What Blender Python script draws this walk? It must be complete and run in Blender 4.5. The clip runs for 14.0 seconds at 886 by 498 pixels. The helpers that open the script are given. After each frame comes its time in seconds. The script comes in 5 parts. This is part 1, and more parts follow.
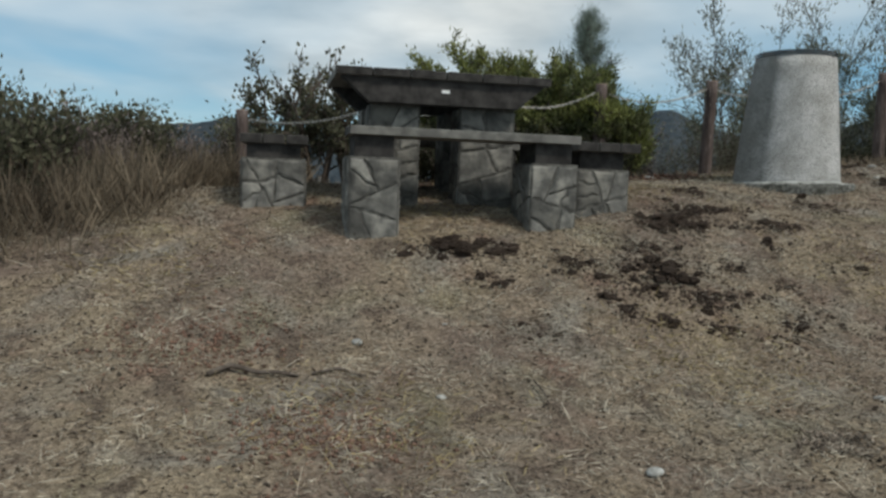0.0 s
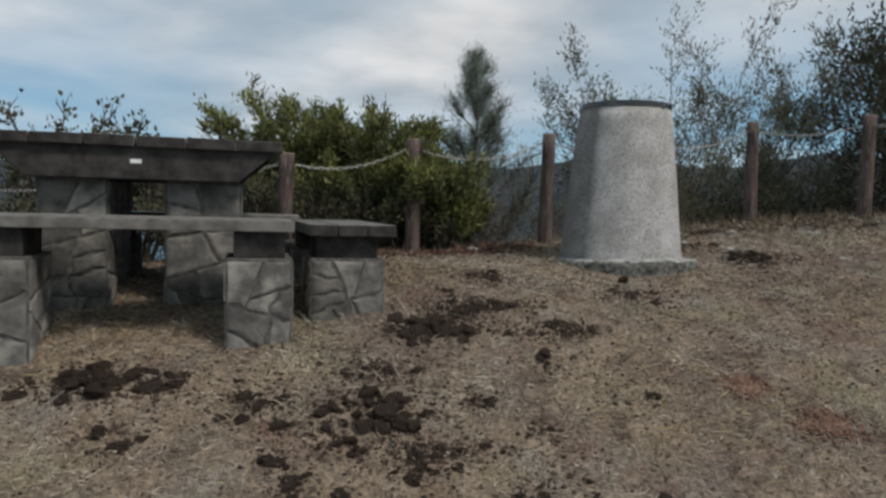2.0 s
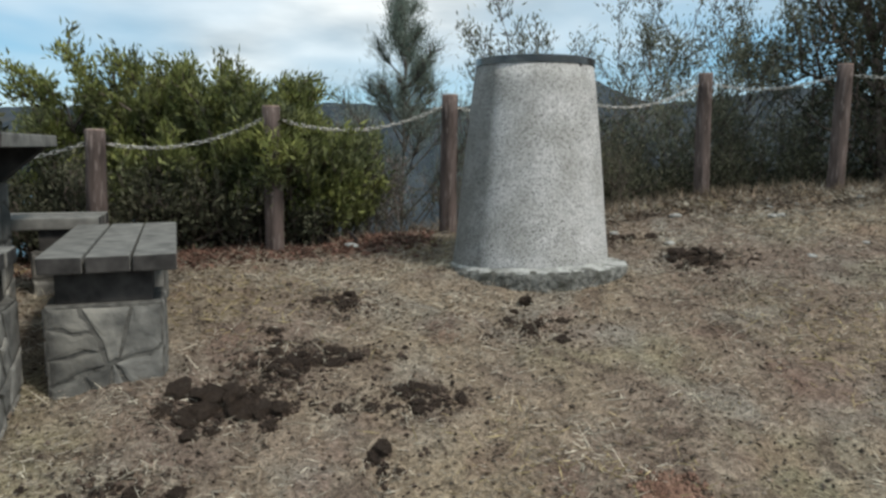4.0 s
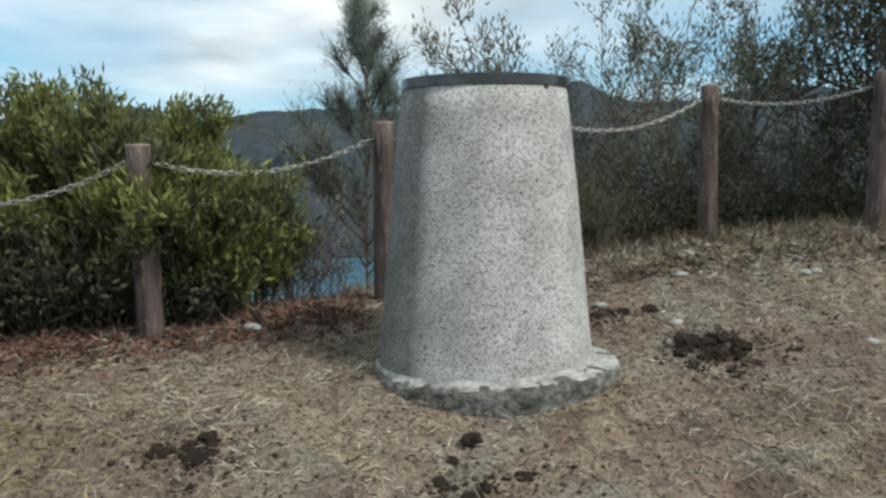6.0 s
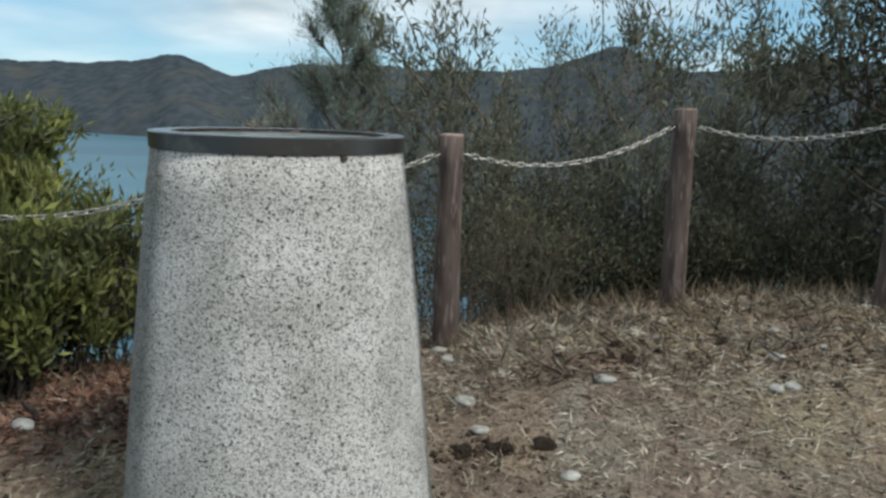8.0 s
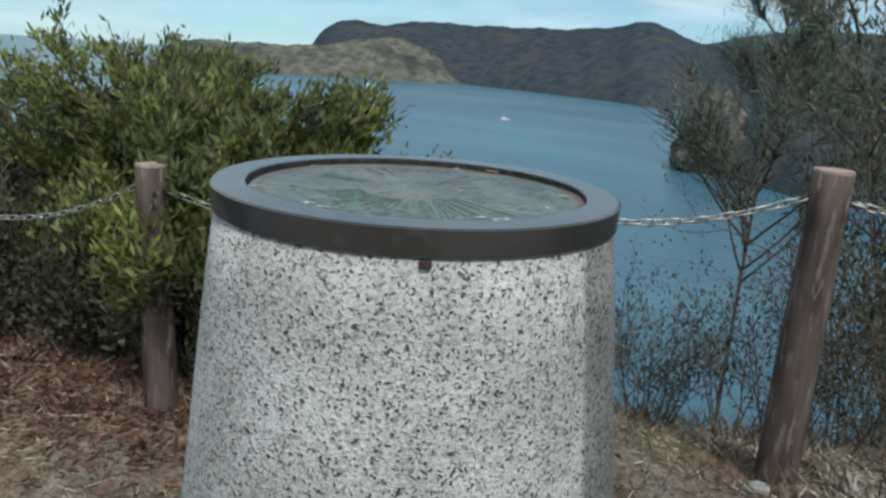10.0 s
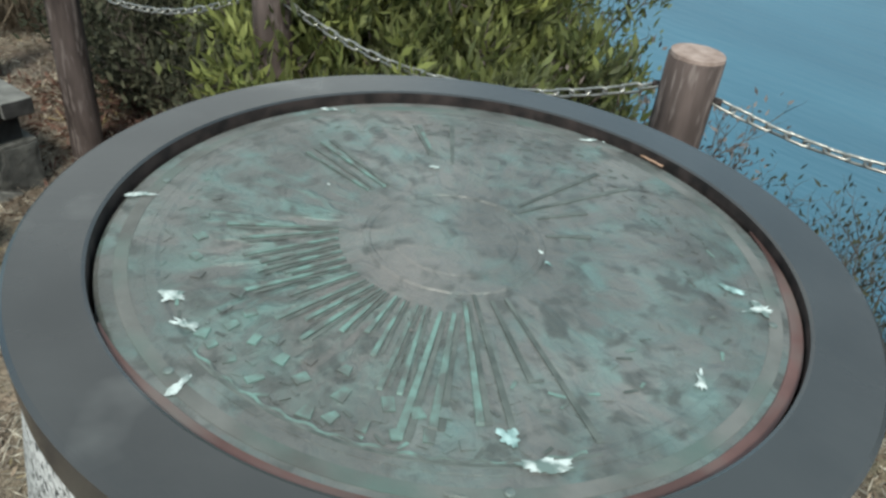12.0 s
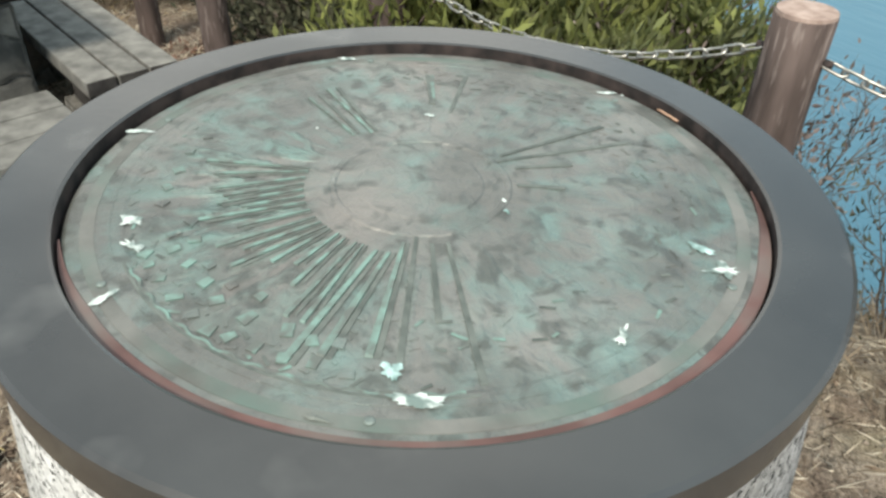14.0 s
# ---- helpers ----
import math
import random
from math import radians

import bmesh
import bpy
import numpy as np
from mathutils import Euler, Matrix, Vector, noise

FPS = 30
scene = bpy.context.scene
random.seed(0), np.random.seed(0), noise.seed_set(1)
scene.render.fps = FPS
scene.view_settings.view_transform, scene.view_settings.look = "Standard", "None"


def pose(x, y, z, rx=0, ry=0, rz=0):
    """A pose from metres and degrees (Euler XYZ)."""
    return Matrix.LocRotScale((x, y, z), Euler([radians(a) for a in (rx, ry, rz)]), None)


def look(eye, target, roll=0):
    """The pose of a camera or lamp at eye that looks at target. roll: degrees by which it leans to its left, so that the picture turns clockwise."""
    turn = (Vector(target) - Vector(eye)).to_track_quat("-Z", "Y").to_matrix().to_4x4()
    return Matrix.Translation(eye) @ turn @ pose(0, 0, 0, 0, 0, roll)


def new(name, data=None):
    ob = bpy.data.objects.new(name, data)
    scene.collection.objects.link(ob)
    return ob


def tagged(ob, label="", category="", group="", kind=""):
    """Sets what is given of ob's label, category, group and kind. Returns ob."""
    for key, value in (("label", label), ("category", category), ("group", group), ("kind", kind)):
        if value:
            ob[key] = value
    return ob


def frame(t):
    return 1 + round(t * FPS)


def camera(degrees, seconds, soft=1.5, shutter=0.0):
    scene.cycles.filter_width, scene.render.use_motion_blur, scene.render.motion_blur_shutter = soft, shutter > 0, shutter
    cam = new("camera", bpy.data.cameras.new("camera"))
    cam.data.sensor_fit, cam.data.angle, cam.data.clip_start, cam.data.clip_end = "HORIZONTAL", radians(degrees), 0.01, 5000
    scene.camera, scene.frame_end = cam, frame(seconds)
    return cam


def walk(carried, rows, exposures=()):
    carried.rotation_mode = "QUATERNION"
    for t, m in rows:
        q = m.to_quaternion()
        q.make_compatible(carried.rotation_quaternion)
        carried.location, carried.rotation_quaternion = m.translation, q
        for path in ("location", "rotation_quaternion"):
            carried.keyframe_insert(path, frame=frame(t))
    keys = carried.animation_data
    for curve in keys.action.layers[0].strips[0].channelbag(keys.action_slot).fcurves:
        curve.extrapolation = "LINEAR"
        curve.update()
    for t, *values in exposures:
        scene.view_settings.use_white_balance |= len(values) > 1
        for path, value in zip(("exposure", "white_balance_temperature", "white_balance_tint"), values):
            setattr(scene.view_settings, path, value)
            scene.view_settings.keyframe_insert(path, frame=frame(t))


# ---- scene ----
cam = camera(61.3, 14.0, soft=2.7)
# seconds, place in metres, turn in degrees
ROWS = [
    (0, -0.010, 0.298, 1.138, 83.94, -2.22, -0.44),
    (0.5, 0.283, 0.561, 1.170, 82.06, 0.53, -0.04),
    (1, 0.621, 0.771, 1.296, 85.57, 0.26, 0.67),
    (1.5, 0.988, 0.994, 1.418, 88.79, -0.66, 3.17),
    (2, 1.274, 1.366, 1.448, 86.66, -1.56, -3.36),
    (2.5, 1.533, 1.632, 1.526, 84.64, -2.06, -6.36),
    (4.8, 2.022, 2.896, 1.756, 81.96, 0.07, -5.68),
    (5, 2.071, 2.988, 1.769, 82.92, -0.66, -6.47),
    (5.5, 2.185, 3.298, 1.827, 83.17, -0.18, -5.66),
    (6, 2.255, 3.528, 1.883, 82.40, 0.65, -6.86),
    (6.5, 2.475, 3.747, 1.911, 81.81, 0.16, -5.86),
    (7, 2.635, 3.990, 1.954, 81.01, -0.40, -4.83),
    (7.2, 2.695, 4.067, 2.029, 80.74, -1.31, -5.61),
    (9.5, 3.301, 5.004, 2.262, 76.59, -2.55, 16.80),
    (10, 3.278, 5.234, 2.304, 75.39, -3.73, 29.86),
    (10.5, 3.243, 5.444, 2.337, 67.97, -7.23, 39.37),
    (11, 3.130, 5.617, 2.365, 62.61, -7.68, 42.75),
    (11.5, 3.049, 5.746, 2.385, 57.51, -5.38, 44.66),
    (12, 3.035, 5.830, 2.405, 56.02, -6.17, 48.95),
    (12.5, 3.055, 5.867, 2.403, 55.02, -5.08, 52.72),
    (13, 3.079, 5.875, 2.398, 55.13, -3.58, 55.03),
    (13.5, 3.101, 5.892, 2.391, 54.41, -2.74, 57.02),
    (14, 3.124, 5.934, 2.398, 53.19, -1.93, 60.11),
]
EXPOSURES = [(0.0, -0.25, 6600, 6), (0.5, -0.04, 6550, 7), (1.0, 0.08, 6600, 8), (1.5, -0.33, 6750, 10), (2.0, -0.36, 6700, 12), (2.5, -0.28, 6650, 11), (5.0, 0.24, 6600, 6), (7.0, 0.15, 6600, 6), (9.5, 0.07, 6450, 5), (10.0, -0.03, 6300, 4), (10.5, 0.02, 6400, 7), (11.0, 0.08, 6300, 3), (11.5, -0.12, 6150, 1), (12.0, 0.32, 6400, 2), (12.5, 0.70, 6650, 3), (13.0, 0.80, 6800, 4), (14.0, 0.82, 7000, 7)]
walk(cam, [(t, pose(x, y, z, rx, ry, rz)) for t, x, y, z, rx, ry, rz in ROWS], EXPOSURES)

# ---- world and sun ----
SUN_AZ, SUN_EL = radians(-40), radians(52)   # from +x, counter-clockwise


def make_world():
    w = bpy.data.worlds.new("sky")
    scene.world = w
    w.use_nodes = True
    nt = w.node_tree
    nt.nodes.clear()
    N, L = nt.nodes.new, nt.links.new
    sky = N("ShaderNodeTexSky")
    sky.sky_type, sky.sun_disc = "NISHITA", False
    sky.sun_elevation, sky.sun_rotation = SUN_EL, math.pi / 2 - SUN_AZ
    sky.air_density, sky.dust_density, sky.ozone_density = 0.8, 0.0, 4.0
    bg = N("ShaderNodeBackground")
    bg.inputs[1].default_value = 0.110
    tint = N("ShaderNodeMix")          # clean sea air: less yellow haze low down
    tint.data_type, tint.blend_type, tint.inputs[0].default_value = "RGBA", "MULTIPLY", 1.0
    tint.inputs[7].default_value = (0.80, 0.965, 1.06, 1)
    even = N("ShaderNodeMix")          # thin high haze evens out the blue
    even.data_type, even.inputs[0].default_value = "RGBA", 0.55
    even.inputs[7].default_value = (2.9, 5.3, 6.6, 1)
    L(sky.outputs[0], tint.inputs[6]), L(tint.outputs[2], even.inputs[6]), L(even.outputs[2], bg.inputs[0])
    tc, sep = N("ShaderNodeTexCoord"), N("ShaderNodeSeparateXYZ")
    L(tc.outputs["Generated"], sep.inputs[0])
    up = N("ShaderNodeMath")
    up.operation, up.inputs[1].default_value = "MAXIMUM", 0.0
    L(sep.outputs[2], up.inputs[0])
    add = N("ShaderNodeMath")
    add.operation, add.inputs[1].default_value = "ADD", 0.16
    L(up.outputs[0], add.inputs[0])
    comb = N("ShaderNodeCombineXYZ")
    for i in (0, 1):
        d = N("ShaderNodeMath")
        d.operation = "DIVIDE"
        L(sep.outputs[i], d.inputs[0]), L(add.outputs[0], d.inputs[1])
        L(d.outputs[0], comb.inputs[i])
    n1 = N("ShaderNodeTexNoise")
    n1.inputs["Scale"].default_value, n1.inputs["Detail"].default_value, n1.inputs["Roughness"].default_value = 0.50, 4, 0.45
    n1.inputs["Distortion"].default_value = 0.35
    L(comb.outputs[0], n1.inputs["Vector"])
    r = N("ShaderNodeValToRGB")
    r.color_ramp.elements[0].position, r.color_ramp.elements[1].position = 0.36, 0.60
    L(n1.outputs[0], r.inputs[0])
    n2 = N("ShaderNodeTexNoise")
    n2.inputs["Scale"].default_value, n2.inputs["Detail"].default_value = 1.3, 5
    L(comb.outputs[0], n2.inputs["Vector"])
    r2 = N("ShaderNodeValToRGB")
    r2.color_ramp.elements[0].color, r2.color_ramp.elements[1].color = (0.42, 0.47, 0.51, 1), (0.80, 0.83, 0.85, 1)
    r2.color_ramp.elements[0].position, r2.color_ramp.elements[1].position = 0.33, 0.62
    L(n2.outputs[0], r2.inputs[0])
    cloud = N("ShaderNodeBackground")
    cloud.inputs[1].default_value = 1.22
    L(r2.outputs[0], cloud.inputs[0])
    low = N("ShaderNodeMapRange")      # the cloud deck thins out towards the horizon
    low.interpolation_type = "SMOOTHSTEP"
    low.inputs[1].default_value, low.inputs[2].default_value, low.inputs[3].default_value = 0.01, 0.15, 0.25
    L(sep.outputs[2], low.inputs[0])
    thin = N("ShaderNodeMath")
    thin.operation = "MULTIPLY"
    L(r.outputs[0], thin.inputs[0]), L(low.outputs[0], thin.inputs[1])
    mix, out = N("ShaderNodeMixShader"), N("ShaderNodeOutputWorld")
    L(thin.outputs[0], mix.inputs[0]), L(bg.outputs[0], mix.inputs[1]), L(cloud.outputs[0], mix.inputs[2])
    L(mix.outputs[0], out.inputs[0])


make_world()
sun = new("sun", bpy.data.lights.new("sun", "SUN"))
sun.data.energy, sun.data.angle, sun.data.color = 2.6, radians(10), (1.0, 0.96, 0.9)
sun_dir = Vector((math.cos(SUN_AZ) * math.cos(SUN_EL), math.sin(SUN_AZ) * math.cos(SUN_EL), math.sin(SUN_EL)))
sun.matrix_world = look(sun_dir * 30, (0, 0, 0))

# ---- materials ----
def material(name, c1, c2, rough=0.8, scale=8.0, detail=6.0, low=0.35, high=0.65, c3=None, scale3=1.0, low3=0.5, high3=0.7,
             bump=0.3, bump_scale=40.0, bump_dist=0.004, metal=0.0, island=0.0, random_ob=0.0, stretch=(1, 1, 1), spec=0.3, translucent=0.0, generated=False):
    """Two tones by fine noise, a third by coarse noise, with relief."""
    m = bpy.data.materials.new(name)
    m.use_nodes = True
    nt = m.node_tree
    N, L = nt.nodes.new, nt.links.new
    b = nt.nodes["Principled BSDF"]
    b.inputs["Roughness"].default_value, b.inputs["Metallic"].default_value = rough, metal
    b.inputs["Specular IOR Level"].default_value = spec
    tc, mp = N("ShaderNodeTexCoord"), N("ShaderNodeMapping")
    L(tc.outputs["Object"], mp.inputs[0])
    mp.inputs["Scale"].default_value = stretch

    def noise_ramp(s, det, lo, hi):
        n, r = N("ShaderNodeTexNoise"), N("ShaderNodeValToRGB")
        n.inputs["Scale"].default_value, n.inputs["Detail"].default_value = s, det
        L(mp.outputs[0], n.inputs["Vector"]), L(n.outputs[0], r.inputs[0])
        r.color_ramp.elements[0].position, r.color_ramp.elements[1].position = lo, hi
        return n, r

    _, r1 = noise_ramp(scale, detail, low, high)
    r1.color_ramp.elements[0].color, r1.color_ramp.elements[1].color = (*c1, 1), (*c2, 1)
    col = r1.outputs[0]
    if c3:
        _, r3 = noise_ramp(scale3, 4, low3, high3)
        mx = N("ShaderNodeMix")
        mx.data_type = "RGBA"
        L(r3.outputs[0], mx.inputs[0]), L(col, mx.inputs[6])
        mx.inputs[7].default_value = (*c3, 1)
        col = mx.outputs[2]
    for amount, node, socket in ((island, "ShaderNodeNewGeometry", "Random Per Island"), (random_ob, "ShaderNodeObjectInfo", "Random")):
        if amount:
            g, rg, hs = N(node), N("ShaderNodeMapRange"), N("ShaderNodeHueSaturation")
            L(g.outputs[socket], rg.inputs[0])
            rg.inputs[3].default_value, rg.inputs[4].default_value = 1 - amount, 1 + amount
            L(rg.outputs[0], hs.inputs["Value"]), L(col, hs.inputs["Color"])
            col = hs.outputs[0]
    L(col, b.inputs["Base Color"])
    if bump:
        n, bp = N("ShaderNodeTexNoise"), N("ShaderNodeBump")
        n.inputs["Scale"].default_value, n.inputs["Detail"].default_value = bump_scale, 5
        L(mp.outputs[0], n.inputs["Vector"]), L(n.outputs[0], bp.inputs["Height"])
        bp.inputs["Strength"].default_value, bp.inputs["Distance"].default_value = bump, bump_dist
        L(bp.outputs[0], b.inputs["Normal"])
    if translucent:
        b.inputs["Transmission Weight"].default_value = 0.0
        tr, ms = N("ShaderNodeBsdfTranslucent"), N("ShaderNodeMixShader")
        L(col, tr.inputs[0])
        ms.inputs[0].default_value = translucent
        L(b.outputs[0], ms.inputs[1]), L(tr.outputs[0], ms.inputs[2])
        L(ms.outputs[0], nt.nodes["Material Output"].inputs[0])
    return m


def ground_material():
    """Trodden dry soil: straw-coloured, grey and mauve-brown patches, crumbs and chaff."""
    m = bpy.data.materials.new("dry_soil")
    m.use_nodes = True
    nt = m.node_tree
    N, L = nt.nodes.new, nt.links.new
    b = nt.nodes["Principled BSDF"]
    b.inputs["Roughness"].default_value, b.inputs["Specular IOR Level"].default_value = 0.95, 0.1
    tc = N("ShaderNodeTexCoord")

    def ramp(scale, detail, lo, hi, c1, c2, distort=0.0):
        n, r = N("ShaderNodeTexNoise"), N("ShaderNodeValToRGB")
        n.inputs["Scale"].default_value, n.inputs["Detail"].default_value, n.inputs["Distortion"].default_value = scale, detail, distort
        L(tc.outputs["Object"], n.inputs["Vector"]), L(n.outputs[0], r.inputs[0])
        r.color_ramp.elements[0].position, r.color_ramp.elements[1].position = lo, hi
        r.color_ramp.elements[0].color, r.color_ramp.elements[1].color = (*c1, 1), (*c2, 1)
        return n, r

    def mixed(fac, a, c, blend="MIX"):
        mx = N("ShaderNodeMix")
        mx.data_type, mx.blend_type = "RGBA", blend
        if isinstance(fac, float):
            mx.inputs[0].default_value = fac
        else:
            L(fac, mx.inputs[0])
        L(a, mx.inputs[6])
        if isinstance(c, tuple):
            mx.inputs[7].default_value = (*c, 1)
        else:
            L(c, mx.inputs[7])
        return mx.outputs[2]

    _, base = ramp(1.1, 6, 0.38, 0.62, (0.245, 0.190, 0.155), (0.340, 0.275, 0.198), 0.6)
    _, grey = ramp(2.3, 7, 0.50, 0.66, (0, 0, 0), (0.9, 0.9, 0.9), 0.8)
    _, green = ramp(1.7, 8, 0.56, 0.72, (0, 0, 0), (0.6, 0.6, 0.6), 0.4)
    _, mauve = ramp(3.1, 7, 0.57, 0.72, (0, 0, 0), (0.7, 0.7, 0.7))
    n1, mid = ramp(26, 7, 0.36, 0.64, (0.55, 0.53, 0.52), (1.22, 1.21, 1.20), 1.5)
    n2, fine = ramp(110, 6, 0.36, 0.66, (0.52, 0.50, 0.48), (1.30, 1.29, 1.27), 1.4)
    c = mixed(grey.outputs[0], base.outputs[0], (0.300, 0.272, 0.232))
    c = mixed(green.outputs[0], c, (0.260, 0.245, 0.155))
    c = mixed(mauve.outputs[0], c, (0.225, 0.140, 0.112))
    _, damp = ramp(4.2, 9, 0.53, 0.66, (0, 0, 0), (0.72, 0.72, 0.72), 1.2)
    _, pale = ramp(6.5, 8, 0.56, 0.70, (0, 0, 0), (0.6, 0.6, 0.6), 0.8)
    c = mixed(pale.outputs[0], c, (0.40, 0.345, 0.27))
    c = mixed(damp.outputs[0], c, (0.130, 0.098, 0.080))
    c = mixed(0.8, c, mid.outputs[0], "MULTIPLY")
    c = mixed(0.8, c, fine.outputs[0], "MULTIPLY")
    L(c, b.inputs["Base Color"])
    b1, b2 = N("ShaderNodeBump"), N("ShaderNodeBump")
    b1.inputs["Strength"].default_value, b1.inputs["Distance"].default_value = 1.0, 0.022
    b2.inputs["Strength"].default_value, b2.inputs["Distance"].default_value = 1.0, 0.007
    L(n1.outputs[0], b1.inputs["Height"]), L(n2.outputs[0], b2.inputs["Height"])
    L(b1.outputs[0], b2.inputs["Normal"]), L(b2.outputs[0], b.inputs["Normal"])
    return m


M_GROUND = ground_material()
M_STRAW = material("straw", (0.24, 0.20, 0.155), (0.48, 0.43, 0.345), 0.9, 6, 2, bump=0, island=0.6, spec=0.1)
M_BLEACHED = material("bleached_straw", (0.29, 0.26, 0.21), (0.50, 0.46, 0.39), 0.9, 6, 2, bump=0, island=0.5, spec=0.1)
M_YELLOWSTRAW = material("yellow_straw", (0.24, 0.19, 0.095), (0.40, 0.32, 0.17), 0.9, 6, 2, bump=0, island=0.5, spec=0.1)
M_LITTER = material("leaf_litter", (0.055, 0.040, 0.032), (0.22, 0.165, 0.12), 0.9, 6, 2, bump=0, island=0.6, spec=0.1)
M_SOIL = material("dark_soil", (0.042, 0.031, 0.026), (0.130, 0.094, 0.074), 0.95, 18, 6, c3=(0.17, 0.125, 0.085), scale3=9, low3=0.55, high3=0.75, bump=1, bump_scale=45, bump_dist=0.02, spec=0.1)
M_CRUMB = material("soil_crumb", (0.055, 0.043, 0.035), (0.25, 0.205, 0.165), 0.95, 12, 4, bump=0, island=0.6, spec=0.1)
M_STONE = material("rubble_stone", (0.090, 0.087, 0.081), (0.185, 0.178, 0.163), 0.9, 12, 8, c3=(0.28, 0.265, 0.235), scale3=6, low3=0.52, high3=0.70, bump=0.7, bump_scale=35, bump_dist=0.008, random_ob=0.42, spec=0.2)
M_MORTAR = material("mortar", (0.070, 0.067, 0.062), (0.150, 0.143, 0.130), 0.95, 30, 6, bump=0.8, bump_scale=60, bump_dist=0.006, spec=0.1)
M_PLANK = material("weathered_plank", (0.115, 0.110, 0.102), (0.225, 0.217, 0.198), 0.85, 14, 6, c3=(0.215, 0.205, 0.19), scale3=3, low3=0.5, high3=0.8, bump=0.5, bump_scale=30, bump_dist=0.003, random_ob=0.12, stretch=(1, 1, 1), spec=0.2)
M_BEARER = material("dark_timber", (0.028, 0.026, 0.025), (0.065, 0.06, 0.057), 0.9, 16, 5, bump=0.5, bump_scale=30, bump_dist=0.003, spec=0.15)
M_POST = material("log_post", (0.050, 0.037, 0.033), (0.120, 0.090, 0.081), 0.85, 26, 6, c3=(0.165, 0.132, 0.120), scale3=70, low3=0.56, high3=0.65, bump=0.9, bump_scale=28, bump_dist=0.008, random_ob=0.12, stretch=(1, 1, 0.16), spec=0.2)
M_POSTTOP = material("cut_log_end", (0.26, 0.185, 0.155), (0.42, 0.32, 0.275), 0.85, 40, 5, bump=0.5, bump_scale=60, bump_dist=0.003, spec=0.2)
M_CHAIN = material("galvanised_chain", (0.26, 0.25, 0.23), (0.52, 0.50, 0.46), 0.40, 60, 4, c3=(0.22, 0.16, 0.12), scale3=25, low3=0.55, high3=0.75, bump=0.2, bump_scale=200, bump_dist=0.001, metal=0.85)
M_RUST = material("dark_iron", (0.03, 0.026, 0.025), (0.08, 0.06, 0.055), 0.7, 60, 4, bump=0.3, bump_scale=150, bump_dist=0.001, metal=0.5)
M_RIM = material("slate_rim", (0.027, 0.026, 0.026), (0.050, 0.049, 0.048), 0.22, 6, 8, c3=(0.095, 0.093, 0.089), scale3=8, low3=0.55, high3=0.68, bump=0.15, bump_scale=120, bump_dist=0.001, spec=0.75)
M_FOOT = material("concrete_foot", (0.070, 0.069, 0.063), (0.210, 0.206, 0.188), 0.95, 34, 9, c3=(0.075, 0.073, 0.062), scale3=14, low3=0.48, high3=0.66, bump=1, bump_scale=48, bump_dist=0.016, spec=0.15)
M_PEBBLE = material("pale_pebble", (0.22, 0.215, 0.20), (0.48, 0.47, 0.44), 0.9, 22, 6, bump=0.5, bump_scale=60, bump_dist=0.004, spec=0.15)
M_FILLET = material("mortar_fillet", (0.27, 0.27, 0.255), (0.46, 0.455, 0.43), 0.95, 38, 8, c3=(0.20, 0.20, 0.185), scale3=16, low3=0.5, high3=0.7, bump=1, bump_scale=60, bump_dist=0.008, spec=0.15)
M_REDLITTER = material("red_leaf_litter", (0.075, 0.043, 0.034), (0.195, 0.110, 0.082), 0.9, 6, 2, bump=0, island=0.5, spec=0.1)
M_REDSOIL = material("red_earth", (0.135, 0.078, 0.058), (0.235, 0.145, 0.108), 0.95, 25, 4, bump=0.6, bump_scale=60, bump_dist=0.006, island=0.3, spec=0.1)
M_GREEN = material("shrub_leaf", (0.074, 0.090, 0.030), (0.255, 0.268, 0.082), 0.6, 3, 3, c3=(0.12, 0.13, 0.075), scale3=4, low3=0.45, high3=0.7, bump=0, island=0.55, spec=0.3, translucent=0.38)
M_OLIVE = material("dry_shrub_leaf", (0.072, 0.072, 0.046), (0.145, 0.140, 0.090), 0.7, 3, 3, bump=0, island=0.45, spec=0.15, translucent=0.25)
M_NEEDLE = material("needle_foliage", (0.15, 0.185, 0.15), (0.27, 0.31, 0.26), 0.6, 2, 3, bump=0, island=0.4, spec=0.25, translucent=0.45)
M_PALELEAF = material("pale_thin_leaf", (0.095, 0.100, 0.070), (0.20, 0.20, 0.14), 0.6, 3, 3, bump=0, island=0.5, spec=0.3, translucent=0.4)
M_DARKLEAF = material("dark_foliage", (0.038, 0.040, 0.026), (0.085, 0.086, 0.055), 0.8, 3, 3, bump=0, island=0.4, spec=0.1, translucent=0.15)
M_DRYGRASS = material("dead_grass", (0.12, 0.095, 0.07), (0.25, 0.20, 0.145), 0.9, 3, 3, bump=0, island=0.5, spec=0.1, translucent=0.2)
M_DRYTWIG = material("dead_twigs", (0.145, 0.115, 0.108), (0.300, 0.250, 0.228), 0.9, 3, 3, bump=0, island=0.5, spec=0.1, translucent=0.25)
M_BARK = material("bark", (0.07, 0.055, 0.045), (0.16, 0.13, 0.11), 0.9, 30, 5, bump=0.6, bump_scale=50, bump_dist=0.004, spec=0.1)
# distance haze is mixed into the next two base colours: bluer, greyer
M_HILL = material("hazed_wooded_hill", (0.037, 0.048, 0.058), (0.064, 0.074, 0.083), 0.95, 0.05, 10, c3=(0.080, 0.078, 0.070), scale3=0.008, low3=0.58, high3=0.74, bump=0.4, bump_scale=0.05, bump_dist=5.0, spec=0.0)
